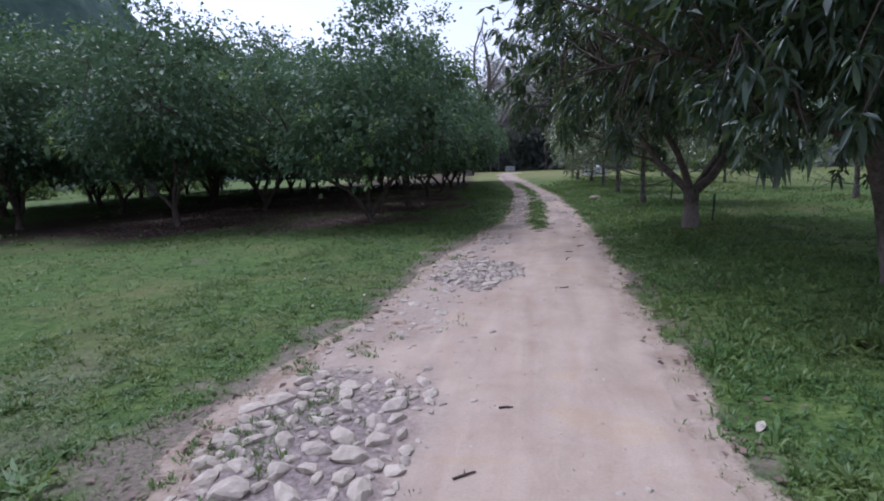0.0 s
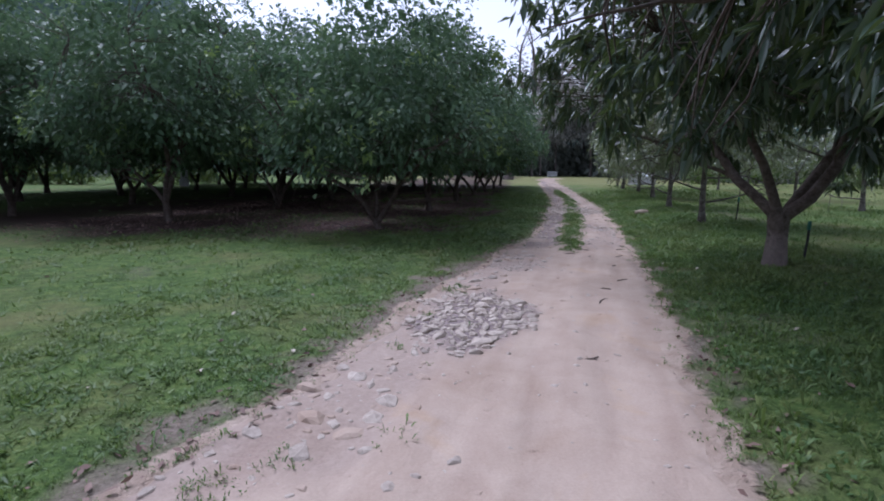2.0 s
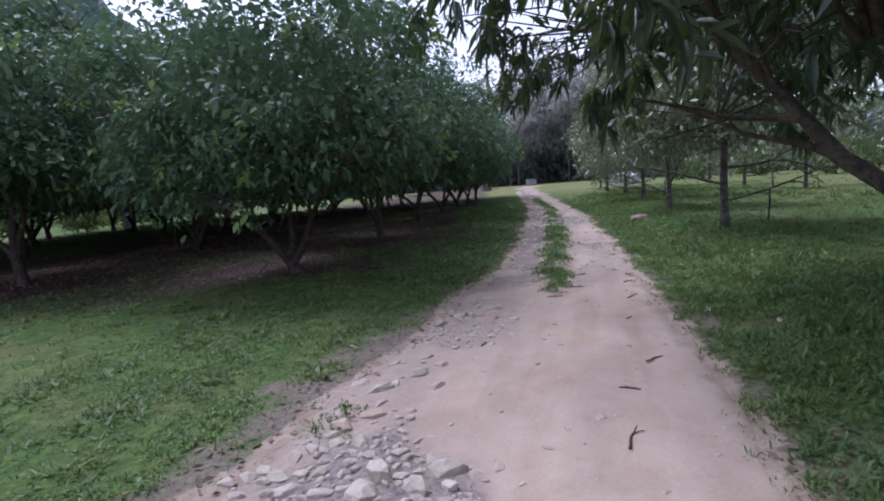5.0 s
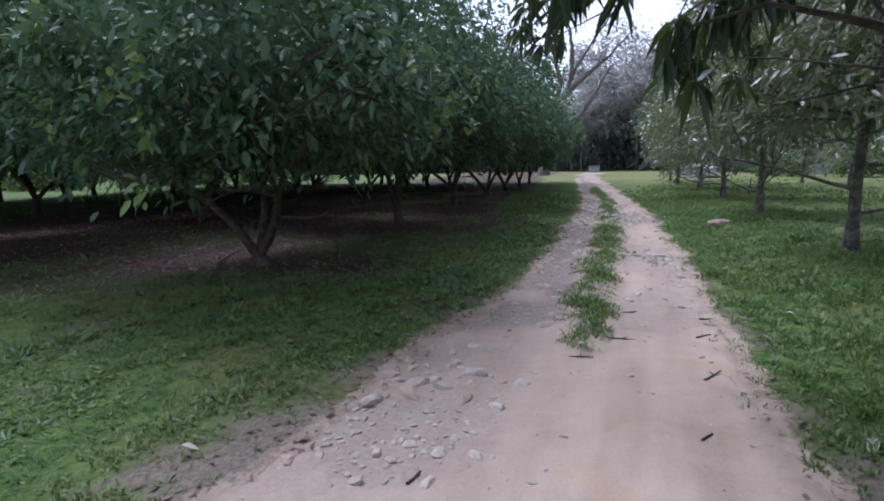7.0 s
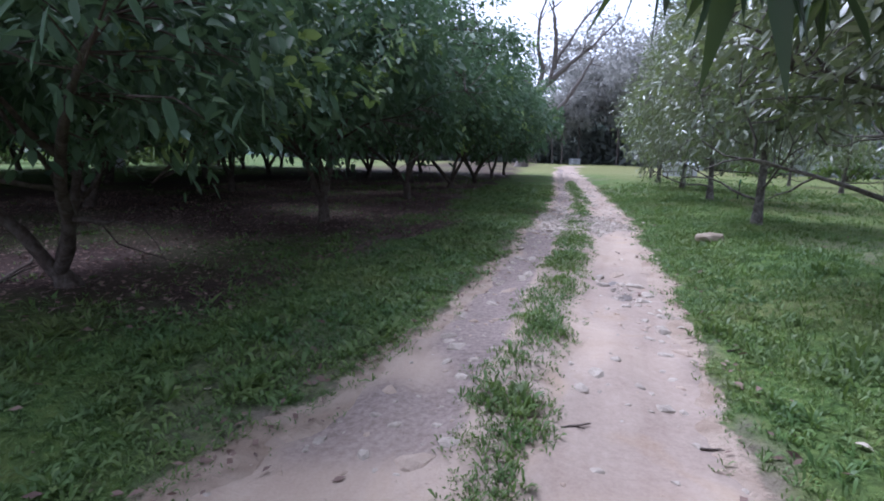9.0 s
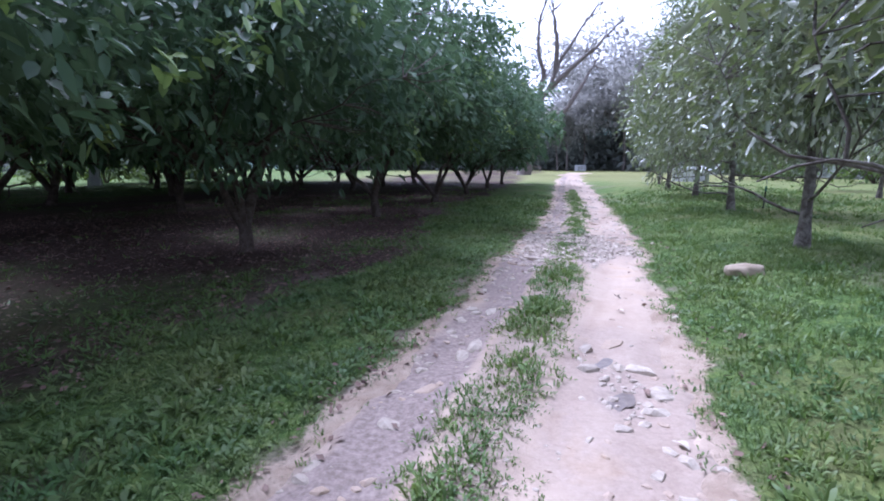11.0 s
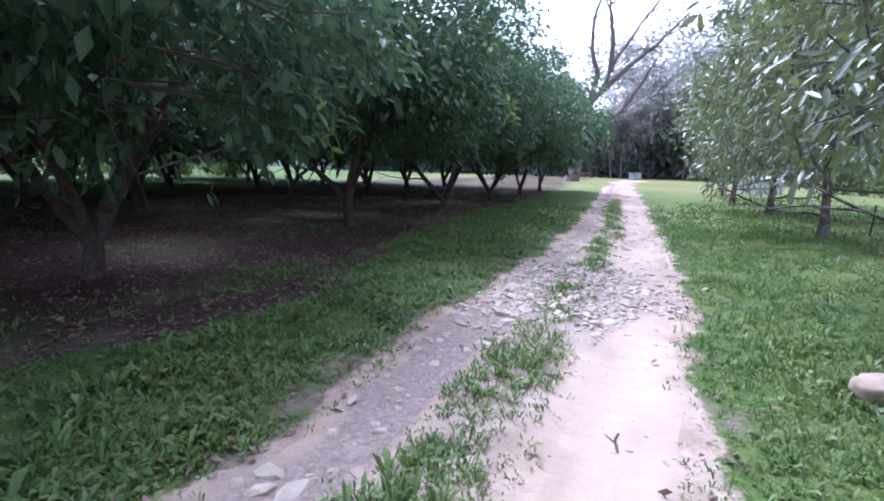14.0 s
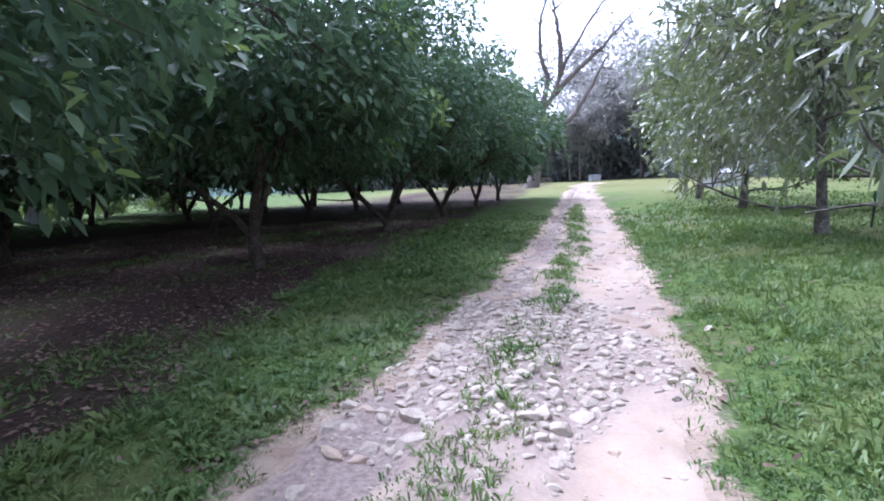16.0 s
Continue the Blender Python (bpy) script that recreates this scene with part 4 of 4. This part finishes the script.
def scatter_stones():
    rng = np.random.RandomState(3)
    n = 90000
    y = rng.uniform(1.2, 60, n)
    x = left_edge(y) - 0.1 + rng.uniform(0, 1, n) * (right_edge(y) - left_edge(y) + 0.15)
    d, sunk = rubble(x, y), bedded(x, y)
    keep = rng.uniform(0, 1, n) < np.maximum(np.where(d > 0.3, d ** 1.2, 0.045), np.where((y > 12) & (y < 20), 0.13, 0.3) * sunk) * np.where(y > 26, 0.4, 1.0)
    x, y, d, sunk = x[keep], y[keep], d[keep], sunk[keep]
    r = np.where(d > 0.3, rng.lognormal(0, 0.40, len(x)) * np.where(y > 18, 0.031, np.where(y > 15, 0.021, np.where(y > 9.3, 0.018, np.where(y > 5, 0.031, 0.037)))), np.where(sunk > 0.15, rng.lognormal(0, 0.72, len(x)) * np.where(y > 17, 0.030, 0.025), rng.lognormal(math.log(0.014), 0.5, len(x))))
    r = np.clip(r, 0.008, 0.105)
    taken, cells = [], {}
    for k in np.argsort(-r):
        cx, cy = int(x[k] // 0.15), int(y[k] // 0.15)
        ok = True
        for i in range(cx - 1, cx + 2):
            for j in range(cy - 1, cy + 2):
                for m in cells.get((i, j), ()):
                    if (x[k] - x[m]) ** 2 + (y[k] - y[m]) ** 2 < ((0.92 if y[k] < 5 else 0.78) * (r[k] + r[m])) ** 2:
                        ok = False
        if ok:
            cells.setdefault((cx, cy), []).append(k)
            taken.append(k)
    order = sorted(taken, key=lambda k: (not (2.0 < y[k] < 24 and r[k] > 0.035 and d[k] > 0.3), -r[k]))
    rest, dusty = Geo(), Geo()
    for rank, k in enumerate(order):
        i = rng.randint(len(STONES))
        loose = d[k] > 0.3
        z = float(road_top(x[k], y[k])) + r[k] * (-0.04 if loose else -0.22)
        t = 14 if loose else 5
        m = pose(x[k], y[k], z, rng.uniform(-t, t), rng.uniform(-t, t), rng.uniform(0, 360)) @ Matrix.Scale(r[k] * 1.15, 4)
        if rank < 300:
            ob = new("stone", STONE_DATA[i])
            ob.parent = road
            ob.matrix_basis = m
        else:
            a = np.array(m)
            (dusty if not loose and rng.uniform() < 0.35 else rest).add(STONES[i][0] @ a[:3, :3].T + a[:3, 3], STONES[i][1])
    tagged(part("bedded_rubble", dusty, MAT["road"], road, smooth=False), "dusty stones sunk in the dirt", kind="stuff")
    return tagged(part("gravel", rest, MAT["stone"], road, smooth=False), "loose grey river pebbles", kind="stuff")


def grow_grass():
    """Turf in small tufts: each tuft throws its blades outward."""
    rng = np.random.RandomState(4)
    tx, ty, th, tf, tb = [], [], [], [], []
    for n, a, b, lo, hi, blades in ((116000, -0.24, 3.2, 0.5, 38.0, 6), (52000, 3.2, 9.0, 1.0, 50.0, 5), (18000, 9.0, 30.0, 6.0, 70.0, 4)):
        y = rng.uniform(lo, hi, n)
        s = rng.uniform(a, b, n)
        left = rng.uniform(0, 1, n) < 0.5
        x = np.where(left, left_edge(y) - s, right_edge(y) + s)
        far = np.hypot(x - np.clip(0.372 * y, 0, 6.5), np.maximum(y - 18.5, 0))
        cover = np.clip((4.5 / np.maximum(far, 0.5)) ** 0.6, 0.25, 1) * (1 - 0.9 * bare(x, y)) * (1 - 0.96 * litter(x, y)) * (0.72 + 0.4 * ripple(x, y, 0.7, 2) + 0.3 * step(10, 14, y) * left)
        cover = cover * step(hi, hi * 0.6, y)
        keep = rng.uniform(0, 1, n) < cover * (0.3 * step(-0.24, -0.1, s) + 0.7 * step(-0.1, 0.06, s + 0.05 * ripple(x, y, 0.3, 1)))
        x, y, far, left, s = x[keep], y[keep], far[keep], left[keep], s[keep]
        h = np.where(left, 0.040 + 0.018 * step(11, 14, y), 0.056) * rng.lognormal(0, 0.28, len(x)) * np.clip(0.85 + far / 18, 1, 1.6)
        h *= (1 + 0.35 * ripple(x, y, 0.6, 4)) * (1 + np.where(left, 0.4, 0.9) * step(0.7, 1.1, ripple(x, y, 0.8, 5))) * (0.55 + 0.45 * step(0.0, 0.4, s))
        tx.append(x), ty.append(y), th.append(h), tf.append(far), tb.append(np.full(len(x), blades))
    n = 19000
    y = rng.uniform(11.5, 40, n)
    x = rng.uniform(0, 1, n) * (np.interp(y, MED_Y, MED_R) - np.interp(y, MED_Y, MED_L) + 0.3) + np.interp(y, MED_Y, MED_L) - 0.15
    m = median_depth(x, y)
    keep = rng.uniform(0, 1, n) < step(-0.12, 0.2, m + 0.08 * ripple(x, y, 0.3, 0)) * np.clip(0.85 + 0.45 * ripple(x, y, 0.7, 1), 0.2, 1) * (1 - 0.6 * rubble(x, y)) * (1 - 0.5 * step(18, 21, y))
    x, y = x[keep], y[keep]
    tx.append(x), ty.append(y), tf.append(np.full(len(x), 2.0)), tb.append(np.full(len(x), 6))
    th.append(0.052 * rng.lognormal(0, 0.3, len(x)) * (1 + 0.5 * ripple(x, y, 0.5, 3)) * (0.6 + 0.4 * step(0.0, 0.25, median_depth(x, y))))
    n = 2600
    y, u = rng.uniform(1.6, 9.0, n), np.abs(rng.normal(0, 0.45, n))
    x = left_edge(y) + u
    keep = ripple(x, y, 0.45, 1) > np.where(y < 5, 0.1, 0.45)
    x, y = x[keep], y[keep]
    tx.append(x), ty.append(y), tf.append(np.full(len(x), 2.0)), tb.append(np.full(len(x), 6)), th.append(0.032 * rng.lognormal(0, 0.3, len(x)))
    tx, ty, th, tf, tb = (np.concatenate(q) for q in (tx, ty, th, tf, tb))
    k = np.repeat(np.arange(len(tx)), tb)
    n, far = len(k), tf[k]
    a = rng.uniform(0, 2 * math.pi, n)
    dx, dy = np.cos(a), np.sin(a)
    out = np.abs(rng.normal(0, 0.026, n)) * np.clip(far / 4, 1, 3)
    x, y = tx[k] + dx * out, ty[k] + dy * out
    h = np.clip(th[k] * rng.uniform(0.6, 1.3, n), 0.012, 0.17)
    z = np.where(off_road(x, y) < -0.05, road_top(x, y), ground_top(x, y)) - 0.006
    broad = rng.uniform(0, 1, n) < np.where(x > right_edge(y), 0.12, np.where(x > left_edge(y), 0.15, 0.55))
    tilt = np.where(broad, rng.uniform(0.85, 1.5, n), rng.uniform(0.25, 1.35, n))
    w = np.where(broad, h * rng.uniform(0.10, 0.17, n), h * rng.uniform(0.040, 0.070, n) + 0.0025) * np.clip(far / 7, 1, 2.0)
    lift = np.where(broad, rng.uniform(0, 0.022, n), 0.0)
    foot = np.stack([x, y, z + lift], -1)
    turn = a + rng.normal(0, 0.5, n)
    side = np.stack([-np.sin(turn), np.cos(turn), rng.normal(0, 0.3, n)], -1) * w[:, None]
    lean = np.stack([dx * np.sin(tilt) * h, dy * np.sin(tilt) * h, np.cos(tilt) * h], -1)
    mid = foot + lean * 0.55 + np.array([0, 0, 1]) * (h * 0.22)[:, None]
    geo = Geo()
    near = far < 2.9
    v = np.stack([foot - side * 0.45, foot + side * 0.45, mid + side, mid - side, foot + lean], 1)[near]
    base = np.arange(len(v))[:, None] * 5
    geo.add(v.reshape(-1, 3), base + np.array([0, 1, 2, 3]))
    geo.f.append(base + np.array([3, 2, 4]))
    v = np.stack([foot - side * 1.2, foot + side * 1.2, foot + lean], 1)[~near]
    geo.add(v.reshape(-1, 3), np.arange(len(v))[:, None] * 3 + np.array([0, 1, 2]))
    return tagged(part("grass", geo, MAT["grass"]), "short green lawn grass along the track", "grass", kind="stuff")


def scatter_litter():
    rng = np.random.RandomState(6)
    n = 105000
    y = rng.uniform(2, 36, n)
    s = -0.6 + 14.6 * rng.uniform(0, 1, n) ** 1.5
    right = rng.uniform(0, 1, n) < 0.25
    x = np.where(right, right_edge(y) + s * 0.3, left_edge(y) - s)
    p = np.where(right, 0.10 * step(0.4, 0.0, np.abs(s * 0.3 - 0.2)) + 0.012, 0.004 + 0.8 * litter(x, y) + 0.30 * step(0.45, 0.0, np.abs(s - 0.15)))
    keep = rng.uniform(0, 1, n) < p
    x, y = x[keep], y[keep]
    m = len(x)
    z = np.maximum(ground_top(x, y), np.where(off_road(x, y) < 0.05, road_top(x, y), -9)) + rng.uniform(0.008, 0.03, m)
    a = rng.uniform(0, 2 * math.pi, m)
    geo = Geo()
    size = rng.uniform(0.035, 0.085, m)
    leaves(geo, rng, np.stack([x, y, z], -1), np.stack([np.cos(a), np.sin(a), rng.uniform(-0.1, 0.3, m)], -1), size, size * rng.uniform(0.35, 0.6, m), rng.uniform(-0.1, 0.25, m), DIAMOND, 0.5)
    return tagged(part("leaf_litter", geo, MAT["dry_leaf"]), "brown dead leaves lying under the orchard trees", "leaf litter", kind="stuff")


def pale_rock(x, y):
    rng = np.random.RandomState(8)
    bm = bmesh.new()
    bmesh.ops.create_icosphere(bm, subdivisions=4, radius=1.0)
    for v in bm.verts:
        k = 1 + 0.22 * noise.noise(v.co * 1.7) + 0.07 * noise.noise(v.co * 5.0) - 0.14 * v.co.x
        v.co = Vector((math.copysign(abs(v.co.x) ** 0.8, v.co.x) * 0.225, v.co.y * 0.14, math.copysign(abs(v.co.z) ** 0.85, v.co.z) * 0.115 * (1 + 0.15 * v.co.x))) * k
    me = bpy.data.meshes.new("rock")
    bm.to_mesh(me)
    bm.free()
    me.polygons.foreach_set("use_smooth", [True] * len(me.polygons))
    me.materials.append(plain_material("pale_limestone", (0.25, 0.198, 0.142), (0.39, 0.320, 0.238), 9.0, 0.9, 0.5))
    ob = new("rock", me)
    ob.matrix_basis = pose(x, y, float(ground_top(np.array(x), np.array(y))) + 0.05, 0, 4, -12)
    return tagged(ob, "pale cream boulder lying in the grass", "rock")


pale_rock(8.45, 18.62)


def box(geo, lo, hi):
    (a, b, c), (d, e, f) = lo, hi
    geo.add([(a, b, c), (d, b, c), (d, e, c), (a, e, c), (a, b, f), (d, b, f), (d, e, f), (a, e, f)],
            [(0, 3, 2, 1), (4, 5, 6, 7), (0, 1, 5, 4), (1, 2, 6, 5), (2, 3, 7, 6), (3, 0, 4, 7)])
    return geo


def shed(x, y, turn, w, d, h, roof_rise, label):
    """Small white shed: walls, boarded doors and a sloping sheet roof."""
    hut = new("shed")
    part("wall", box(Geo(), (-w / 2, -d / 2, -0.3), (w / 2, d / 2, h)), MAT["white_paint"], hut, smooth=False)
    over = 0.18
    a, b = h + 0.004, h + roof_rise
    geo = Geo().add([(-w / 2 - over, -d / 2 - over, a), (w / 2 + over, -d / 2 - over, a), (w / 2 + over, d / 2 + over, a), (-w / 2 - over, d / 2 + over, a),
                     (-w / 2 - over, 0, b), (w / 2 + over, 0, b)], [(0, 1, 5, 4), (2, 3, 4, 5), (0, 3, 2, 1)])
    geo.f.append(np.array([(0, 4, 3), (1, 2, 5)]))
    part("roof", geo, MAT["roof"], hut, "pale sheet roof", smooth=False)
    for k in (-1, 1):
        door = part("door", box(Geo(), (k * w * 0.22 - w * 0.19, -d / 2 - 0.05, 0.08), (k * w * 0.22 + w * 0.19, -d / 2 - 0.004, h * 0.9)), MAT["white_paint"], hut, smooth=False)
        part("handle", box(Geo(), (k * w * 0.06 - 0.02, -d / 2 - 0.09, h * 0.45), (k * w * 0.06 + 0.02, -d / 2 - 0.05, h * 0.55)), MAT["dark"], door, smooth=False)
    hut.matrix_basis = pose(x, y, float(lie(x, y)), 0, 0, turn)
    return tagged(hut, label, "shed")


shed(31.0, 114.0, 14, 1.7, 1.5, 0.95, 0.2, "small white shed with double doors before the forest")
shed(22.6, 50.2, 35, 2.2, 1.6, 0.8, 0.3, "low white shed with a pale sheet roof in the field")


def picnic_bench(x, y, turn):
    bench = new("bench")
    for k in (-1, 1):
        part("plank", box(Geo(), (-0.9, k * 0.09 - 0.08, 0.42), (0.9, k * 0.09 + 0.08, 0.47)), MAT["grey_wood"], bench, smooth=False)
        part("leg", box(Geo(), (k * 0.75 - 0.05, -0.16, -0.1), (k * 0.75 + 0.05, 0.16, 0.42)), MAT["grey_wood"], bench, smooth=False)
        part("back_post", box(Geo(), (k * 0.75 - 0.04, 0.18, -0.1), (k * 0.75 + 0.04, 0.24, 0.92)), MAT["grey_wood"], bench, smooth=False)
    part("backrest", box(Geo(), (-0.9, 0.15, 0.72), (0.9, 0.18, 0.9)), MAT["grey_wood"], bench, smooth=False)
    bench.matrix_basis = pose(x, y, float(lie(x, y)), 0, 0, turn)
    return tagged(bench, "weathered wooden bench beside the track's far end", "bench")


picnic_bench(20.4, 103.0, 10)


def old_pillar(x, y, turn):
    """Pale concrete pillar with a sagging beam, beyond the orchard."""
    thing = new("pillar")
    part("shaft", box(box(Geo(), (-0.35, -0.3, -0.2), (0.35, 0.3, 0.5)), (-0.26, -0.22, 0.5), (0.26, 0.22, 3.3)), MAT["white_paint"], thing, smooth=False)
    part("beam", tube(Geo(), [(-2.2, 0, 2.5), (-0.8, 0, 3.0), (0.8, 0, 3.2), (2.6, 0, 2.9)], [0.16, 0.2, 0.2, 0.15], 8), MAT["pale_bark"], thing)
    thing.matrix_basis = pose(x, y, float(lie(x, y)), 0, 3, turn)
    return tagged(thing, "pale weathered concrete pillar with a beam behind the orchard", "pillar")


old_pillar(-18.6, 46.0, 20)


def shrub(seed, radius, height):
    rng = np.random.RandomState(seed)
    bush = new("shrub")
    geo = Geo()
    for k in range(7):
        a = k * 0.9
        tube(geo, curve_path(rng, (0, 0, -0.1), (math.cos(a) * 0.6, math.sin(a) * 0.6, 1), height * 0.8, 5, 0.15), np.linspace(0.03, 0.008, 6), 4)
    part("stems", geo, MAT["bark"], bush)
    clumps = crown_points(rng, 90, (0, 0, height * 0.5), radius, height * 0.5, height * 0.5, 0.45, 0.2)
    part("foliage", fill_crown(rng, clumps, (0, 0, 0), 8, 0.28, 0.45, 0.15, 0.4, DIAMOND), MAT["shrub_leaf"], bush)
    return tagged(bush, "bright green leafy shrub beyond the orchard", "shrub", "shrubs beyond the orchard")


bush = shrub(91, 1.3, 1.7)
rng = np.random.RandomState(17)
stand(bush, -21.0, 45.0, 0)
for k in range(34):
    if k < 22:
        x, y = -44 + rng.uniform(-3, 3) + k * 1.3, 50 + rng.uniform(-4, 6) + 0.28 * k
    else:
        x, y = 30 + rng.uniform(-2, 6), 8 + (k - 22) * 4.5
    copy_at(bush, x, y, rng.uniform(0, 360), rng.uniform(0.8, 1.7))


def fallen_stick(x, y, turn, length, thick, label="dry brown twig lying on the track"):
    rng = np.random.RandomState(int(abs(x) * 100 + y * 10))
    path = curve_path(rng, (-length / 2, 0, 0), (1, 0, 0), length, 6, 0.12)
    path[:, 2] = 0.0
    geo = tube(Geo(), path, np.linspace(thick, thick * 0.5, 7), 6, rng, 0.1)
    b = curve_path(rng, path[3], (0.7, rng.choice([-0.7, 0.7]), 0.1), length * 0.3, 3, 0.15)
    tube(geo, b, np.linspace(thick * 0.6, thick * 0.25, 4), 5)
    ob = part("stick", geo, MAT["bark"])
    z = float(road_top(x, y) if off_road(x, y) < 0 else ground_top(x, y))
    ob.matrix_basis = pose(x, y, z + thick * 0.7, 0, 0, turn)
    return tagged(ob, label, "twig", "twigs on the track")


for x, y, turn, length in ((3.17, 8.15, 70, 0.30), (2.39, 6.17, 5, 0.16), (4.67, 11.2, 35, 0.26), (4.25, 10.45, 50, 0.12), (4.6, 12.8, 20, 0.2), (2.65, 10.05, 60, 0.12), (6.71, 18.16, 85, 0.22),
                           (4.27, 12.0, -30, 0.24), (3.84, 11.63, 5, 0.2), (0.79, 3.1, 0, 0.10), (0.38, 2.44, 30, 0.14), (5.0, 12.1, 40, 0.18), (3.9, 9.2, 15, 0.2), (5.3, 12.6, -10, 0.16), (3.5, 8.8, 120, 0.15), (6.2, 14.0, 20, 0.16)):
    fallen_stick(x, y, turn, length, 0.009)
fallen_stick(-0.9, 15.4, 112, 3.0, 0.028, "long pale fallen branch lying in the grass")
fallen_stick(-2.8, 22.1, 3, 0.55, 0.02, "short pale stick lying under the trees")
fallen_stick(-2.2, 20.8, 5, 0.35, 0.02, "short pale stick lying under the trees")


def marker_stake(x, y, h, label):
    stake = new("stake")
    part("shaft", tube(Geo(), [(0, 0, -0.15), (0.01, 0, h * 0.5), (0, 0.01, h)], [0.018, 0.018, 0.016], 8), MAT["dark"], stake)
    part("cap", tube(Geo(), [(0, 0.01, h - 0.12), (0, 0.01, h + 0.005)], [0.026, 0.022], 8), MAT["green_stake"], stake)
    stake.matrix_basis = pose(x, y, float(ground_top(np.array(x), np.array(y))), 3, 2, 0)
    return tagged(stake, label, "stake", "stakes beside the trees")


marker_stake(9.3, 15.0, 0.62, "thin dark garden stake with a green top in the grass")
marker_stake(6.45, 9.0, 0.55, "thin dark garden stake with a green top in the grass")
marker_stake(13.3, 26.3, 0.6, "thin dark garden stake with a green top in the grass")


def dead_leaf(x, y, turn, size, tone):
    """One curled dead leaf with its stalk."""
    geo = Geo()
    s = np.linspace(0, 1, 6)
    half = 0.5 * np.sin(np.pi * s ** 0.8) * 0.48
    curl = 0.16 * np.sin(s * 3.0 + x)
    v = np.concatenate([np.stack([s, half, curl + half * 0.35], -1), np.stack([s, 0 * s, curl], -1), np.stack([s, -half, curl + half * 0.35], -1)]) * size
    f = [(r * 6 + i, r * 6 + i + 1, (r + 1) * 6 + i + 1, (r + 1) * 6 + i) for r in range(2) for i in range(5)]
    geo.add(v, f)
    ob = part("fallen_leaf", geo, MAT[tone])
    z = float(road_top(x, y) if off_road(x, y) < 0.02 else ground_top(x, y))
    ob.matrix_basis = pose(x, y, z + 0.02, 0, 4, turn)
    return tagged(ob, "pale curled dead leaf lying on the ground" if tone == "pale_leaf" else "brown curled dead leaf lying on the ground", "leaf", "fallen leaves along the track")


rng = np.random.RandomState(23)
for x, y in ((3.33, 16.66), (3.79, 17.17), (5.18, 18.34), (5.19, 20.56), (4.95, 7.54), (4.44, 6.56), (3.26, 3.13), (2.23, 2.55), (-1.49, 5.63), (-0.2, 6.33), (6.01, 12.59), (0.9, 7.7)):
    dead_leaf(x, y, rng.uniform(0, 360), rng.uniform(0.07, 0.11), "pale_leaf")
for k in range(46):
    y = rng.uniform(2.5, 26)
    x = float(right_edge(y) + rng.normal(0.25, 0.5)) if rng.uniform() < 0.65 else float(left_edge(y) - abs(rng.normal(0.6, 0.8)))
    dead_leaf(x, y, rng.uniform(0, 360), rng.uniform(0.06, 0.13), "dry_leaf" if rng.uniform() < 0.6 else "pale_leaf")


def mud_puddle():
    """Shallow wet hollow in the wheel rut."""
    a = np.linspace(0, 2 * np.pi, 40, endpoint=False)
    r = 1 + 0.22 * np.sin(a * 3 + 1) + 0.14 * np.sin(a * 5) + 0.08 * np.sin(a * 9 + 2)
    u, w = 0.19 * r * np.cos(a), 0.46 * r * np.sin(a)
    x, y = 5.92 + u * 0.94 + w * 0.34, 15.85 + w * 0.94 - u * 0.34
    rings = []
    for k in np.linspace(1, 0.05, 7):
        px, py = 5.92 + (x - 5.92) * k, 15.85 + (y - 15.85) * k
        rings.append(np.stack([px, py, np.full(40, float(road_top(5.92, 15.85)) - 0.006)], -1))
    v = np.concatenate(rings)
    f = [(i * 40 + j, i * 40 + (j + 1) % 40, (i + 1) * 40 + (j + 1) % 40, (i + 1) * 40 + j) for i in range(6) for j in range(40)]
    return tagged(part("puddle", Geo().add(v, f), MAT["mud"]), "wet dark muddy hollow in the wheel rut", "puddle", kind="structure")


mud_puddle()


def low_weeds():
    """Broad-leaved weeds in patches of the right-hand turf."""
    rng = np.random.RandomState(14)
    n = 4400
    y = rng.uniform(2, 34, n)
    x = right_edge(y) + rng.uniform(0.35, 6.0, n)
    keep = ripple(x, y, 1.6, 5) > np.where(y < 9, -0.3, 0.55)
    x, y = x[keep], y[keep]
    c = np.stack([x, y, ground_top(x, y) + 0.03], -1)
    k = np.repeat(c, 7, axis=0)
    m = len(k)
    a = rng.uniform(0, 2 * math.pi, m)
    size = rng.uniform(0.028, 0.058, m)
    geo = Geo()
    leaves(geo, rng, k + rng.normal(0, 1, (m, 3)) * np.array([0.05, 0.05, 0.012]), np.stack([np.cos(a), np.sin(a), rng.uniform(0.1, 0.7, m)], -1), size, size * 0.6, rng.uniform(0, 0.4, m), DIAMOND, 0.35)
    return tagged(part("weeds", geo, MAT["weed_leaf"]), "low dark broad-leaved weeds growing in the lawn", "weeds", kind="stuff")


low_weeds()
scatter_stones()
scatter_litter()
grow_grass()
